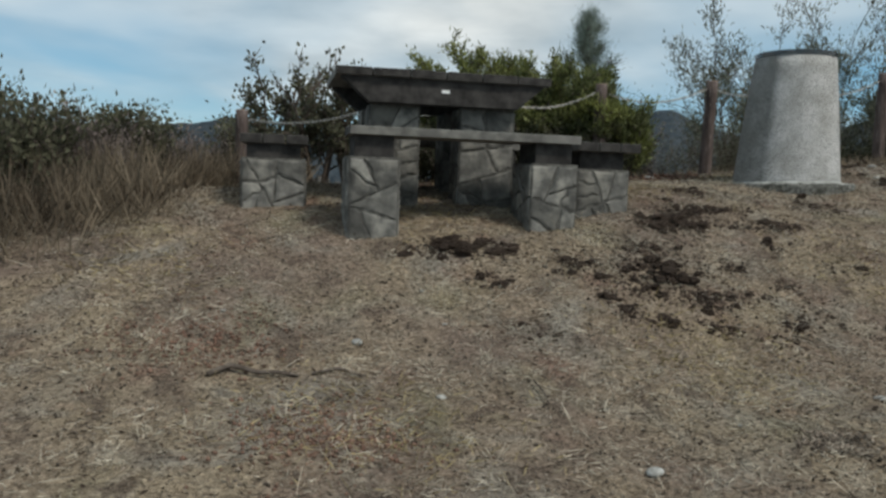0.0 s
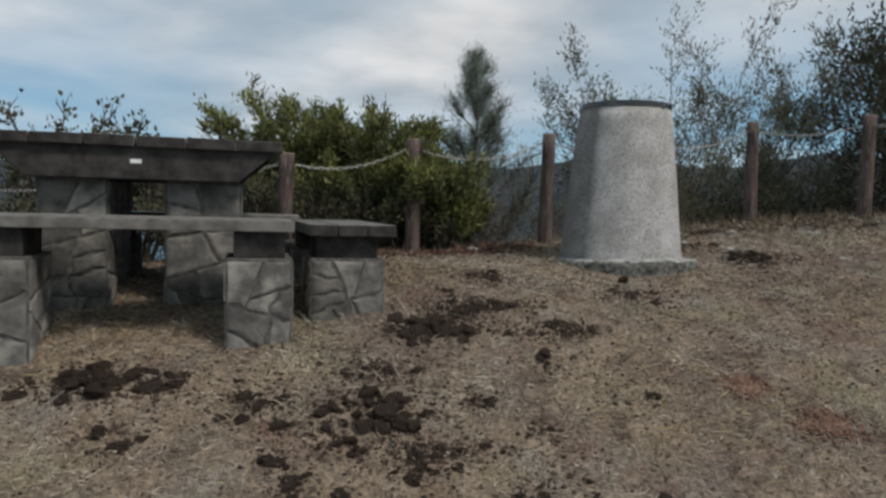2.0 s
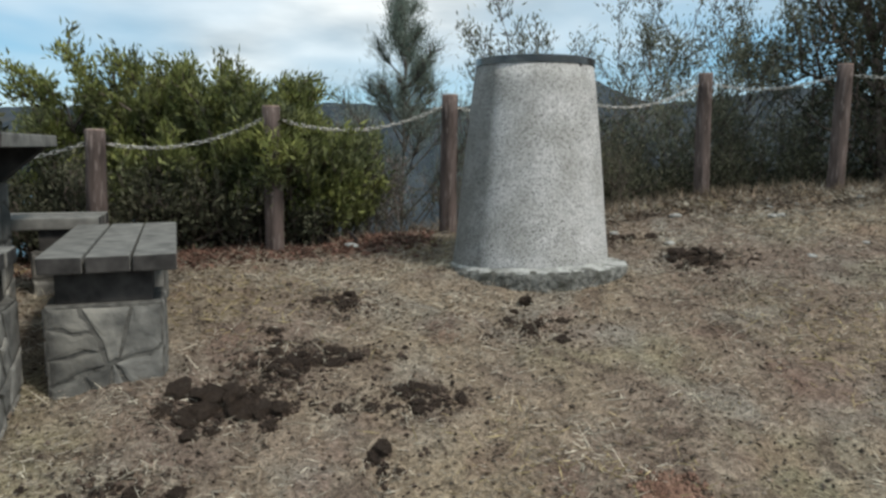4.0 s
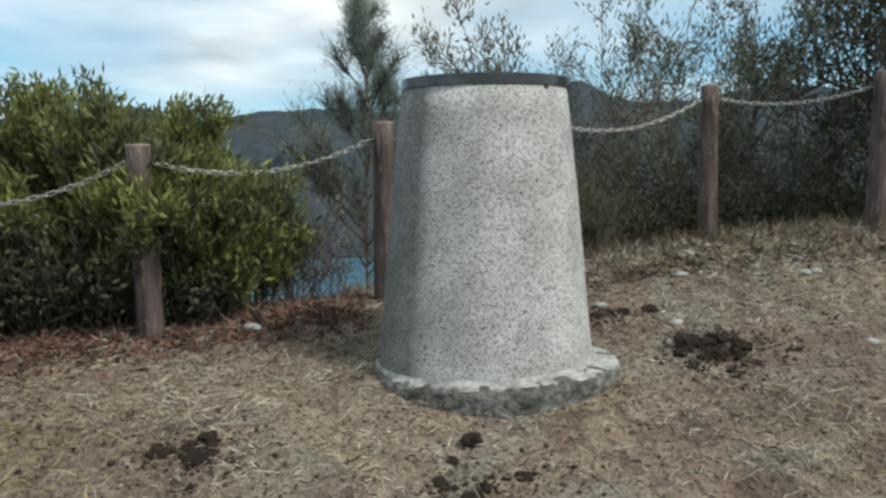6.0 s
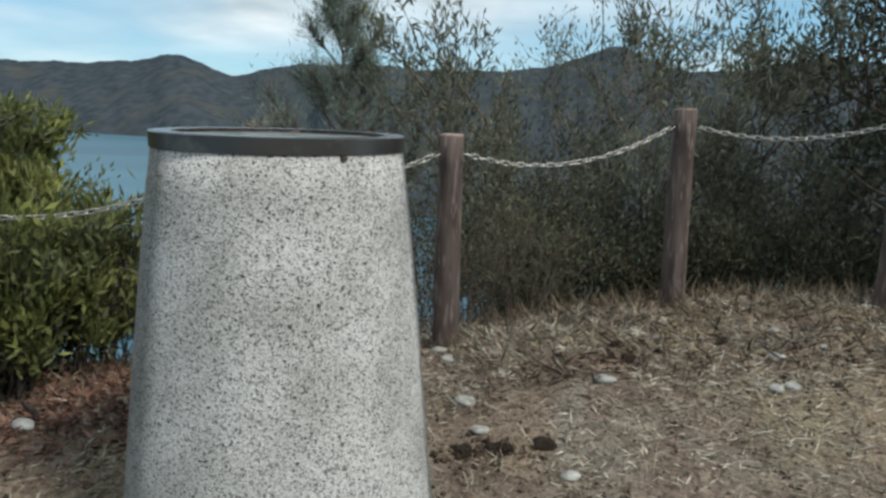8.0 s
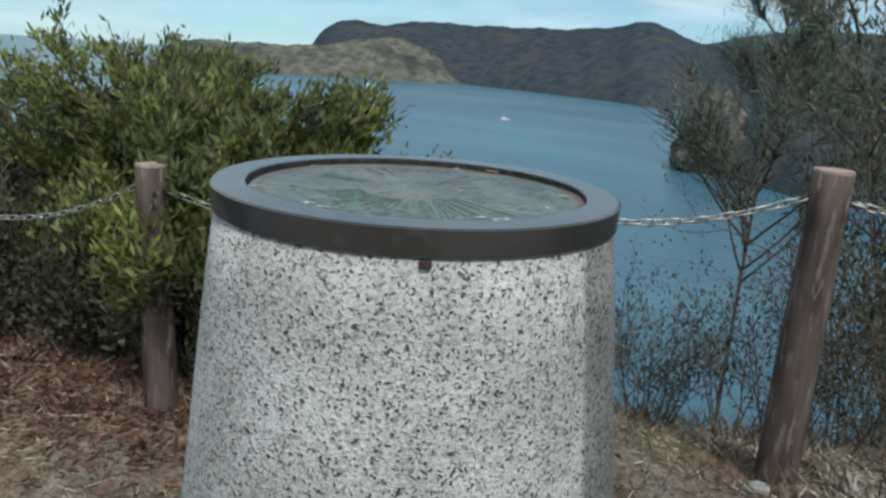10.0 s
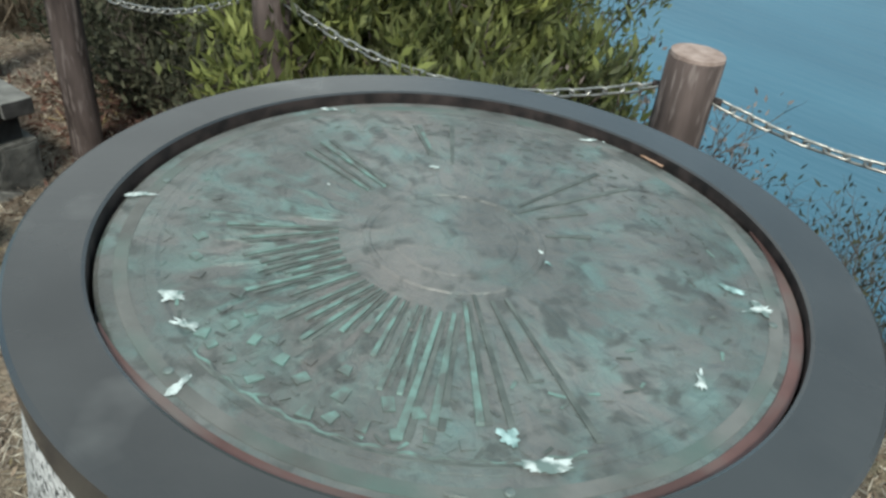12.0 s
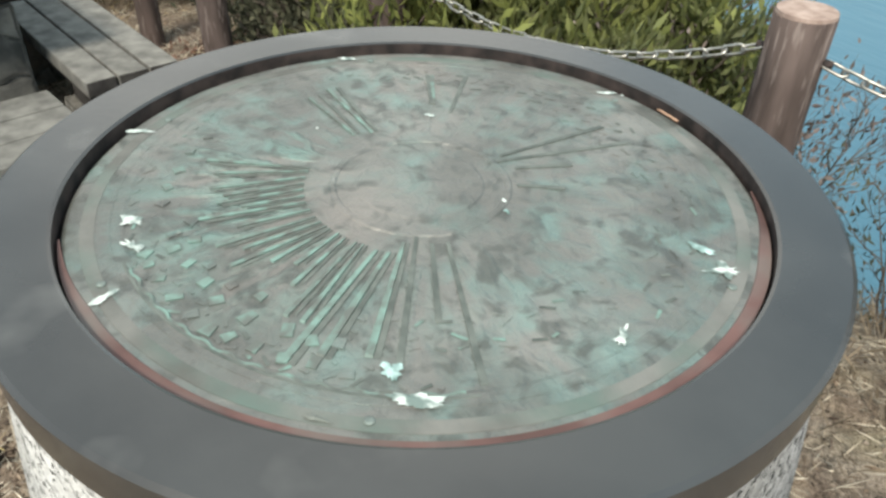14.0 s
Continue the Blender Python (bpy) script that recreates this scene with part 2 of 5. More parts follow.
M_PALE = material("hazed_grassy_headland", (0.080, 0.080, 0.068), (0.175, 0.164, 0.135), 0.95, 0.05, 10, c3=(0.048, 0.055, 0.055), scale3=0.010, low3=0.52, high3=0.66, bump=1, bump_scale=0.09, bump_dist=4.0, spec=0.0)
M_CLIFF = material("cliff_rock", (0.045, 0.040, 0.036), (0.20, 0.18, 0.16), 0.95, 0.12, 9, 0.42, 0.62, bump=1, bump_scale=0.2, bump_dist=3.0, spec=0.0)
M_WHITE = material("white_paint", (0.75, 0.75, 0.74), (0.85, 0.85, 0.84), 0.5, 4, 2, bump=0)
M_DROPPING = material("bird_dropping", (0.15, 0.20, 0.185), (0.60, 0.65, 0.62), 0.8, 110, 8, 0.42, 0.60, bump=0.5, bump_scale=150, bump_dist=0.001)


def sea_material():
    m = bpy.data.materials.new("sea_water")
    m.use_nodes = True
    nt = m.node_tree
    N, L = nt.nodes.new, nt.links.new
    b = nt.nodes["Principled BSDF"]
    tc, mp = N("ShaderNodeTexCoord"), N("ShaderNodeMapping")
    mp.inputs["Scale"].default_value, mp.inputs["Rotation"].default_value = (0.3, 1, 1), (0, 0, 0.4)
    L(tc.outputs["Object"], mp.inputs[0])
    n, r = N("ShaderNodeTexNoise"), N("ShaderNodeValToRGB")
    n.inputs["Scale"].default_value, n.inputs["Detail"].default_value = 0.012, 8
    L(mp.outputs[0], n.inputs["Vector"]), L(n.outputs[0], r.inputs[0])
    r.color_ramp.elements[0].color, r.color_ramp.elements[1].color = (0.040, 0.104, 0.150, 1), (0.066, 0.164, 0.222, 1)
    r.color_ramp.elements[0].position, r.color_ramp.elements[1].position = 0.35, 0.65
    L(r.outputs[0], b.inputs["Base Color"])
    b.inputs["Roughness"].default_value = 0.35
    b.inputs["Specular IOR Level"].default_value = 0.25
    n2, bp = N("ShaderNodeTexNoise"), N("ShaderNodeBump")
    n2.inputs["Scale"].default_value, n2.inputs["Detail"].default_value = 0.22, 8
    L(mp.outputs[0], n2.inputs["Vector"]), L(n2.outputs[0], bp.inputs["Height"])
    bp.inputs["Strength"].default_value, bp.inputs["Distance"].default_value = 0.4, 1.0
    L(bp.outputs[0], b.inputs["Normal"])
    return m


def granite_material():
    """Washed-aggregate concrete: pale matrix with dark and mid grains."""
    m = bpy.data.materials.new("exposed_aggregate")
    m.use_nodes = True
    nt = m.node_tree
    N, L = nt.nodes.new, nt.links.new
    b = nt.nodes["Principled BSDF"]
    b.inputs["Roughness"].default_value, b.inputs["Specular IOR Level"].default_value = 0.85, 0.25
    tc = N("ShaderNodeTexCoord")
    v = N("ShaderNodeTexVoronoi")
    v.inputs["Scale"].default_value = 290
    wob, wm = N("ShaderNodeTexNoise"), N("ShaderNodeMix")
    wob.inputs["Scale"].default_value = 120
    wm.data_type, wm.inputs[0].default_value = "RGBA", 0.012
    L(tc.outputs["Object"], wob.inputs["Vector"])
    L(tc.outputs["Object"], wm.inputs[6]), L(wob.outputs["Color"], wm.inputs[7])
    L(wm.outputs[2], v.inputs["Vector"])
    r = N("ShaderNodeValToRGB")
    r.color_ramp.interpolation = "CONSTANT"
    els = r.color_ramp.elements
    els[0].color, els[0].position = (0.060, 0.060, 0.058, 1), 0.0
    els[1].color, els[1].position = (0.24, 0.24, 0.23, 1), 0.09
    for p, c in ((0.19, 0.38), (0.36, 0.52), (0.66, 0.63)):
        e = els.new(p)
        e.color = (c, c * 0.972, c * 0.955, 1)
    sepc = N("ShaderNodeSeparateColor")
    L(v.outputs["Color"], sepc.inputs[0]), L(sepc.outputs[0], r.inputs[0])
    big, rb = N("ShaderNodeTexNoise"), N("ShaderNodeValToRGB")
    big.inputs["Scale"].default_value, big.inputs["Detail"].default_value = 7, 5
    rb.color_ramp.elements[0].color, rb.color_ramp.elements[1].color = (0.74, 0.74, 0.72, 1), (1, 1, 1, 1)
    rb.color_ramp.elements[0].position, rb.color_ramp.elements[1].position = 0.36, 0.62
    L(tc.outputs["Object"], big.inputs["Vector"]), L(big.outputs[0], rb.inputs[0])
    mul = N("ShaderNodeMix")
    mul.data_type, mul.blend_type = "RGBA", "MULTIPLY"
    mul.inputs[0].default_value = 1
    L(r.outputs[0], mul.inputs[6]), L(rb.outputs[0], mul.inputs[7])
    # the colour is about halved outside one sector: one soft edge, one sharp
    grad, sector_ramp, wide = N("ShaderNodeTexGradient"), N("ShaderNodeValToRGB"), N("ShaderNodeMix")
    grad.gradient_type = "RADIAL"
    L(tc.outputs["Object"], grad.inputs[0]), L(grad.outputs[1], sector_ramp.inputs[0])
    pe = sector_ramp.color_ramp.elements
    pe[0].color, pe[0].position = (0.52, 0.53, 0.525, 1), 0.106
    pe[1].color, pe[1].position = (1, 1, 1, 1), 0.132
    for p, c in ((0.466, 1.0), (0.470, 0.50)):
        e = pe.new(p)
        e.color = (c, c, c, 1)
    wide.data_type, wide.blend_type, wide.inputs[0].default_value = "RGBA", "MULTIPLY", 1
    L(mul.outputs[2], wide.inputs[6]), L(sector_ramp.outputs[0], wide.inputs[7])
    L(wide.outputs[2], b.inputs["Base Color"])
    bp = N("ShaderNodeBump")
    bp.inputs["Strength"].default_value, bp.inputs["Distance"].default_value = 0.6, 0.003
    L(v.outputs["Distance"], bp.inputs["Height"]), L(bp.outputs[0], b.inputs["Normal"])
    return m


def bronze_material():
    """Weathered bronze: brown-grey with verdigris in patches."""
    m = bpy.data.materials.new("weathered_bronze")
    m.use_nodes = True
    nt = m.node_tree
    N, L = nt.nodes.new, nt.links.new
    b = nt.nodes["Principled BSDF"]
    b.inputs["Roughness"].default_value, b.inputs["Metallic"].default_value = 0.45, 0.25
    tc = N("ShaderNodeTexCoord")

    def ramp(scale, detail, lo, hi, c1, c2, distort=0.0):
        n, r = N("ShaderNodeTexNoise"), N("ShaderNodeValToRGB")
        n.inputs["Scale"].default_value, n.inputs["Detail"].default_value, n.inputs["Distortion"].default_value = scale, detail, distort
        L(tc.outputs["Object"], n.inputs["Vector"]), L(n.outputs[0], r.inputs[0])
        r.color_ramp.elements[0].position, r.color_ramp.elements[1].position = lo, hi
        r.color_ramp.elements[0].color, r.color_ramp.elements[1].color = (*c1, 1), (*c2, 1)
        return n, r

    def mixed(fac, a, c):
        mx = N("ShaderNodeMix")
        mx.data_type = "RGBA"
        L(fac, mx.inputs[0]), L(a, mx.inputs[6])
        if isinstance(c, tuple):
            mx.inputs[7].default_value = (*c, 1)
        else:
            L(c, mx.inputs[7])
        return mx.outputs[2]

    _, base = ramp(9, 6, 0.35, 0.65, (0.118, 0.119, 0.110), (0.220, 0.216, 0.200))
    _, green = ramp(26, 13, 0.46, 0.66, (0, 0, 0), (0.50, 0.50, 0.50), 0.4)
    _, gcol = ramp(40, 6, 0.4, 0.65, (0.100, 0.150, 0.135), (0.160, 0.285, 0.262))
    _, pink = ramp(4, 5, 0.56, 0.75, (0, 0, 0), (0.6, 0.6, 0.6))
    _, dark = ramp(58, 13, 0.52, 0.67, (0, 0, 0), (0.85, 0.85, 0.85), 0.4)
    sx, ln, gr = N("ShaderNodeTexGradient"), N("ShaderNodeVectorMath"), N("ShaderNodeCombineXYZ")
    sx.gradient_type, ln.operation = "RADIAL", "LENGTH"
    L(tc.outputs["Object"], sx.inputs[0]), L(tc.outputs["Object"], ln.inputs[0])
    L(sx.outputs[1], gr.inputs[0]), L(ln.outputs["Value"], gr.inputs[1])
    mp, ray_n, ray_r, sector = N("ShaderNodeMapping"), N("ShaderNodeTexNoise"), N("ShaderNodeValToRGB"), N("ShaderNodeValToRGB")
    mp.inputs["Scale"].default_value = (62, 24, 1)
    ray_n.inputs["Scale"].default_value, ray_n.inputs["Detail"].default_value, ray_n.inputs["Distortion"].default_value = 1.0, 7, 0.5
    L(gr.outputs[0], mp.inputs[0]), L(mp.outputs[0], ray_n.inputs["Vector"]), L(ray_n.outputs[0], ray_r.inputs[0])
    ray_r.color_ramp.elements[0].position, ray_r.color_ramp.elements[1].position = 0.46, 0.64
    L(sx.outputs[1], sector.inputs[0])
    se = sector.color_ramp.elements
    se[0].position, se[0].color = 0.04, (0.25, 0.25, 0.25, 1)
    se[1].position, se[1].color = 0.12, (1, 1, 1, 1)
    for q, g in ((0.29, 0.9), (0.38, 0.3), (0.6, 0.2), (0.9, 0.25)):
        e = se.new(q)
        e.color = (g, g, g, 1)
    both = N("ShaderNodeMix")
    both.data_type, both.blend_type, both.inputs[0].default_value = "RGBA", "MULTIPLY", 1.0
    L(ray_r.outputs[0], both.inputs[6]), L(sector.outputs[0], both.inputs[7])
    c = mixed(green.outputs[0], base.outputs[0], gcol.outputs[0])
    zone, ringed = N("ShaderNodeValToRGB"), N("ShaderNodeMix")
    ze = zone.color_ramp.elements
    ze[0].position, ze[0].color = 0.075, (0, 0, 0, 1)
    ze[1].position, ze[1].color = 0.100, (0.85, 0.85, 0.85, 1)
    for q, g in ((0.165, 0.65), (0.205, 0.12)):
        e = ze.new(q)
        e.color = (g, g, g, 1)
    ringed.data_type, ringed.blend_type, ringed.inputs[0].default_value = "RGBA", "MULTIPLY", 1.0
    L(ln.outputs["Value"], zone.inputs[0]), L(both.outputs[2], ringed.inputs[6]), L(zone.outputs[0], ringed.inputs[7])
    c = mixed(ringed.outputs[2], c, (0.170, 0.285, 0.250))
    c = mixed(pink.outputs[0], c, (0.235, 0.185, 0.165))
    c = mixed(dark.outputs[0], c, (0.085, 0.090, 0.082))
    L(c, b.inputs["Base Color"])
    n, bp = N("ShaderNodeTexNoise"), N("ShaderNodeBump")
    n.inputs["Scale"].default_value, n.inputs["Detail"].default_value, n.inputs["Distortion"].default_value = 60, 10, 0.3
    L(tc.outputs["Object"], n.inputs["Vector"]), L(n.outputs[0], bp.inputs["Height"])
    bp.inputs["Strength"].default_value, bp.inputs["Distance"].default_value = 0.9, 0.006
    b2 = N("ShaderNodeBump")
    b2.inputs["Strength"].default_value, b2.inputs["Distance"].default_value = 0.8, 0.004
    L(ringed.outputs[2], b2.inputs["Height"]), L(bp.outputs[0], b2.inputs["Normal"])
    L(b2.outputs[0], b.inputs["Normal"])
    return m


M_SEA, M_GRANITE, M_BRONZE = sea_material(), granite_material(), bronze_material()
M_VERDIGRIS = material("verdigris", (0.120, 0.132, 0.120), (0.180, 0.280, 0.245), 0.6, 70, 8, 0.40, 0.64, bump=0.6, bump_scale=90, bump_dist=0.0015, metal=0.1)
M_BORDER = material("worn_bronze_border", (0.105, 0.105, 0.095), (0.200, 0.196, 0.180), 0.48, 24, 9, c3=(0.12, 0.16, 0.14), scale3=14, low3=0.46, high3=0.66, bump=0.6, bump_scale=60, bump_dist=0.003, metal=0.2)
M_PATINA = material("dark_patina", (0.080, 0.092, 0.084), (0.150, 0.166, 0.150), 0.6, 60, 6, bump=0.5, bump_scale=90, bump_dist=0.001, metal=0.15)
M_TURQUOISE = material("turquoise_bloom", (0.14, 0.22, 0.205), (0.46, 0.62, 0.60), 0.85, 95, 8, 0.40, 0.62, bump=0.5, bump_scale=150, bump_dist=0.001)
M_TWIG = material("pale_twig", (0.30, 0.17, 0.11), (0.46, 0.29, 0.20), 0.8, 60, 4, bump=0.3, bump_scale=90, bump_dist=0.001)
M_COPPER = material("copper_edge", (0.085, 0.048, 0.043), (0.185, 0.100, 0.090), 0.50, 16, 8, c3=(0.17, 0.15, 0.135), scale3=9, low3=0.46, high3=0.62, bump=0.3, bump_scale=80, bump_dist=0.001, metal=0.2)


# ---- mesh helpers ----
def link_mesh(name, me, mat, parent=None, label=""):
    me.materials.append(mat)
    ob = new(name, me)
    if parent is not None:
        ob.parent = parent
    if label:
        ob["label"] = label
    return ob


def part(name, bm, mat, parent=None, label="", smooth=False):
    me = bpy.data.meshes.new(name)
    bmesh.ops.recalc_face_normals(bm, faces=bm.faces)
    if smooth:
        for f in bm.faces:
            f.smooth = True
    bm.to_mesh(me)
    bm.free()
    return link_mesh(name, me, mat, parent, label)


def quads(name, verts, faces, mat, parent=None, label="", smooth=False):
    """A mesh from numpy arrays of points and of four-cornered faces."""
    me = bpy.data.meshes.new(name)
    v, f = np.asarray(verts, np.float32), np.asarray(faces, np.int32)
    me.vertices.add(len(v))
    me.vertices.foreach_set("co", v.ravel())
    me.loops.add(f.size)
    me.loops.foreach_set("vertex_index", f.ravel())
    me.polygons.add(len(f))
    me.polygons.foreach_set("loop_start", np.arange(0, f.size, f.shape[1], dtype=np.int32))
    if smooth:
        me.polygons.foreach_set("use_smooth", np.ones(len(f), bool))
    me.update(calc_edges=True)
    me.validate()
    return link_mesh(name, me, mat, parent, label)


def empty(name, m, label, category, group="", kind=""):
    ob = new(name)
    ob.empty_display_size = 0.1
    ob.matrix_basis = m
    return tagged(ob, label, category, group, kind)


def box(bm, x0, x1, y0, y1, z0, z1, bevel=0.0, rough=0.0):
    made = bmesh.ops.create_cube(bm, size=1)["verts"]
    for v in made:
        v.co = Vector((x0 if v.co.x < 0 else x1, y0 if v.co.y < 0 else y1, z0 if v.co.z < 0 else z1))
        if rough:
            v.co += Vector((random.uniform(-rough, rough), random.uniform(-rough, rough), random.uniform(-rough, rough)))
    if bevel:
        edges = list({e for v in made for e in v.link_edges})
        bmesh.ops.bevel(bm, geom=edges, offset=bevel, segments=2, affect="EDGES", profile=0.6)
    return bm


def lathe(profile, steps=96, closed=False):
    bm = bmesh.new()
    rings = []
    for r, z in profile:
        rings.append([bm.verts.new((r * math.cos(2 * math.pi * i / steps), r * math.sin(2 * math.pi * i / steps), z)) for i in range(steps)])
    pairs = list(zip(rings, rings[1:])) + ([(rings[-1], rings[0])] if closed else [])
    for a, b in pairs:
        for i in range(steps):
            bm.faces.new((a[i], a[(i + 1) % steps], b[(i + 1) % steps], b[i]))
    if not closed:
        bm.faces.new(rings[0][::-1])
        bm.faces.new(rings[-1])
    return bm


def tube(bm, points, radii, steps=7):
    """A tapered limb along points."""
    rings = []
    for i, p in enumerate(points):
        d = (points[min(i + 1, len(points) - 1)] - points[max(i - 1, 0)]).normalized()
        a = d.orthogonal().normalized()
        b = d.cross(a)
        rings.append([bm.verts.new(p + radii[i] * (math.cos(2 * math.pi * k / steps) * a + math.sin(2 * math.pi * k / steps) * b)) for k in range(steps)])
    for a, b in zip(rings, rings[1:]):
        for k in range(steps):
            bm.faces.new((a[k], a[(k + 1) % steps], b[(k + 1) % steps], b[k]))
    bm.faces.new(rings[0][::-1]), bm.faces.new(rings[-1])


# ---- ground ----
GY = (-2.6, 0, 1.5, 2.6, 3.5, 4.5, 5.65, 7)
GA = (-0.82, -0.231, 0.11, 0.224, 0.333, 0.773, 1.037, 1.075)
GS = (0.006, 0.008, 0.005, -0.007, -0.021, -0.015, 0.029, 0.093)
_ty = np.arange(-4, 12, 0.05)
_k = np.exp(-0.5 * (np.arange(-14, 15) * 0.05 / 0.28) ** 2)
_k /= _k.sum()
TAB_A = np.convolve(np.pad(np.interp(_ty, GY, GA), 14, mode="edge"), _k, "valid")
TAB_S = np.convolve(np.pad(np.interp(_ty, GY, GS), 14, mode="edge"), _k, "valid")
SEA = -60.0


def soft_plus(d, w):
    return w * np.logaddexp(0, d / w)


def ground_z(x, y):
    x, y = np.asarray(x, float), np.asarray(y, float)
    z = np.interp(y, _ty, TAB_A) + np.interp(y, _ty, TAB_S) * (np.clip(x, -4, 7) - 0.87)
    z = z + 0.1 * np.minimum(y + 3, 0) * (y > -30) - 2.7 * (y <= -30)
    edge = 7.78 - 0.45 * soft_plus(x - 4.9, 0.4) + 0.16 * np.sin(x * 1.3 + 2.2)
    z = z - 0.85 * soft_plus(y - edge, 0.22)
    z = z - 0.30 * soft_plus(-2.6 - x, 0.4)
    z = z + 0.010 * np.sin(x * 7.1 + 1.3 * np.sin(y * 5)) * np.sin(y * 6.3 + x) + 0.022 * np.sin(x * 2.2 + 0.7) * np.sin(y * 1.9 + 0.3 * x)
    z = z + 0.008 * np.sin(x * 21 + 2.2 * np.sin(y * 9)) * np.sin(y * 19 + 2.0 * np.sin(x * 11)) * (np.hypot(x - 1.2, y - 3.5) < 7)
    z = z - 0.022 * np.exp(-0.5 * ((x - 2.75) ** 2 + (y - 6.0) ** 2) / 0.6 ** 2)
    z = z - 0.06 * np.exp(-0.5 * ((x - 3.2) ** 2 + (y - 7.3) ** 2) / 0.40 ** 2)
    return np.maximum(z, SEA - 6)


def gz(x, y):
    return float(ground_z(x, y))


def spaced(lo, hi, step, far):
    inner = np.arange(lo, hi + step / 2, step)
    out, d, s = [], 0.0, step
    while d < far:
        s *= 1.22
        d += s
        out.append(d)
    out = np.array(out)
    return np.concatenate([lo - out[::-1], inner, hi + out])


def make_ground():
    xs, ys = spaced(-4.5, 7.0, 0.05, 2200), spaced(-1.5, 8.6, 0.05, 2200)
    X, Y = np.meshgrid(xs, ys)
    Z = ground_z(X, Y)
    near = (np.abs(X - 1.2) < 5.5) & (np.abs(Y - 3.5) < 5.0)
    rough = np.random.RandomState(3).normal(0, 1, X.shape)
    rough = (rough + np.roll(rough, 1, 0) + np.roll(rough, 1, 1) + np.roll(rough, (1, 1), (0, 1))) / 4
    Z = Z + near * rough * 0.004
    n, m = X.shape
    idx = np.arange(n * m).reshape(n, m)
    f = np.stack([idx[:-1, :-1], idx[:-1, 1:], idx[1:, 1:], idx[1:, :-1]], -1).reshape(-1, 4)
    ob = quads("ground", np.stack([X, Y, Z], -1).reshape(-1, 3), f, M_GROUND, smooth=True)
    tagged(ob, "dry brown clifftop ground with dead cut grass", "ground", kind="structure")


make_ground()


def make_sea():
    th = np.linspace(0, 2 * math.pi, 97)[:-1]
    rs = [20, 60, 150, 300, 600, 1200, 2400, 4800, 7600]
    v = [(r * math.cos(a), r * math.sin(a), SEA) for r in rs for a in th]
    f = [(k * 96 + i, k * 96 + (i + 1) % 96, (k + 1) * 96 + (i + 1) % 96, (k + 1) * 96 + i) for k in range(len(rs) - 1) for i in range(96)]
    tagged(quads("water", v, f, M_SEA), "deep blue ocean bay with faint ripples", "sea", kind="structure")


make_sea()


# ---- distance ----
def bumpy(az, seed, amp):
    return amp * (np.sin(az * 1.9 + seed) + 0.6 * np.sin(az * 4.7 + 2 * seed) + 0.35 * np.sin(az * 11.3 + 3 * seed))


def headland(name, az0, az1, shore, ridge, elev, mat, label, eye=2.3, steps=420, rows=16):
    """A range of hills round the eye: shore and ridge give the distance, elev the skyline's angle, by the bearing in degrees."""
    az = np.linspace(az0, az1, steps)
    d0, d1, top = shore(az), ridge(az), eye + ridge(az) * np.tan(np.radians(elev(az)))
    v, rs = [], np.random.RandomState(5)
    for k in range(rows + 2):
        u = min(k / rows, 1.0)
        d = d0 + (d1 - d0) * u + (k > rows) * 60
        z = SEA - 2 + (top - SEA + 2) * np.clip(u, 0, 1) ** 0.75 if k <= rows else np.full_like(az, SEA - 5)
        wob = np.sin(az * 0.9 + k * 0.5) * np.sin(az * 1.7 - k * 0.3) * 0.02 * (top - SEA) * (0 < u < 1)
        a = np.radians(az)
        v.append(np.stack([3.2 + d * np.sin(a), 5 + d * np.cos(a), z + wob], -1))
    v = np.concatenate(v)
    f = [(k * steps + i, k * steps + i + 1, (k + 1) * steps + i + 1, (k + 1) * steps + i) for k in range(rows + 1) for i in range(steps - 1)]
    ob = quads(name, v, f, mat, smooth=True)
    return tagged(ob, label, "hills", kind="structure")


def hump(az, centre, width, height):
    return height * np.exp(-0.5 * ((az - centre) / width) ** 2)


def skyline_far(az):
    lift = 1 / (1 + np.exp(-(az + 39.8) * 1.3))
    base = (2.0 + 0.02 * (az + 37)) * lift + hump(az, -37.6, 1.3, 0.12) - hump(az, -34.3, 1.3, 0.25) + hump(az, -31.3, 1.2, 0.15)
    base = base + hump(az, -17.5, 1.6, 0.25) + hump(az, -15.0, 1.2, 0.68) - hump(az, -11.1, 1.5, 0.62) + hump(az, -5.0, 3.0, 0.30) + hump(az, -1.0, 1.6, 0.25)
    base = base + hump(az, 12.5, 2.0, 0.35) + hump(az, 16.6, 2.0, 1.75) + hump(az, 30.4, 2.6, 0.85)
    return base + bumpy(az, 1.0, 0.045) - 3.0 * (1 - lift)


def skyline_pale(az):
    return -0.08 + hump(az, -34.0, 2.6, 1.0) - soft_plus(az + 31.0, 0.5) * 0.62 + bumpy(az, 2.0, 0.05) - 2.6 / (1 + np.exp((az + 50.0) * 2))


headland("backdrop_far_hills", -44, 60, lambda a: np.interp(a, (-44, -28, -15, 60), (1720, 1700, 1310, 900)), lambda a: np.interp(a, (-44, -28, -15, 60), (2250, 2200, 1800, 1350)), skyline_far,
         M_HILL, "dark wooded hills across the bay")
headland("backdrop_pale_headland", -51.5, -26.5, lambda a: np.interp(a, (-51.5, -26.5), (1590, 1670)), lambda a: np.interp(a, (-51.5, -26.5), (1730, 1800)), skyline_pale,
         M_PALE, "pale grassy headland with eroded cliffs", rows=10)
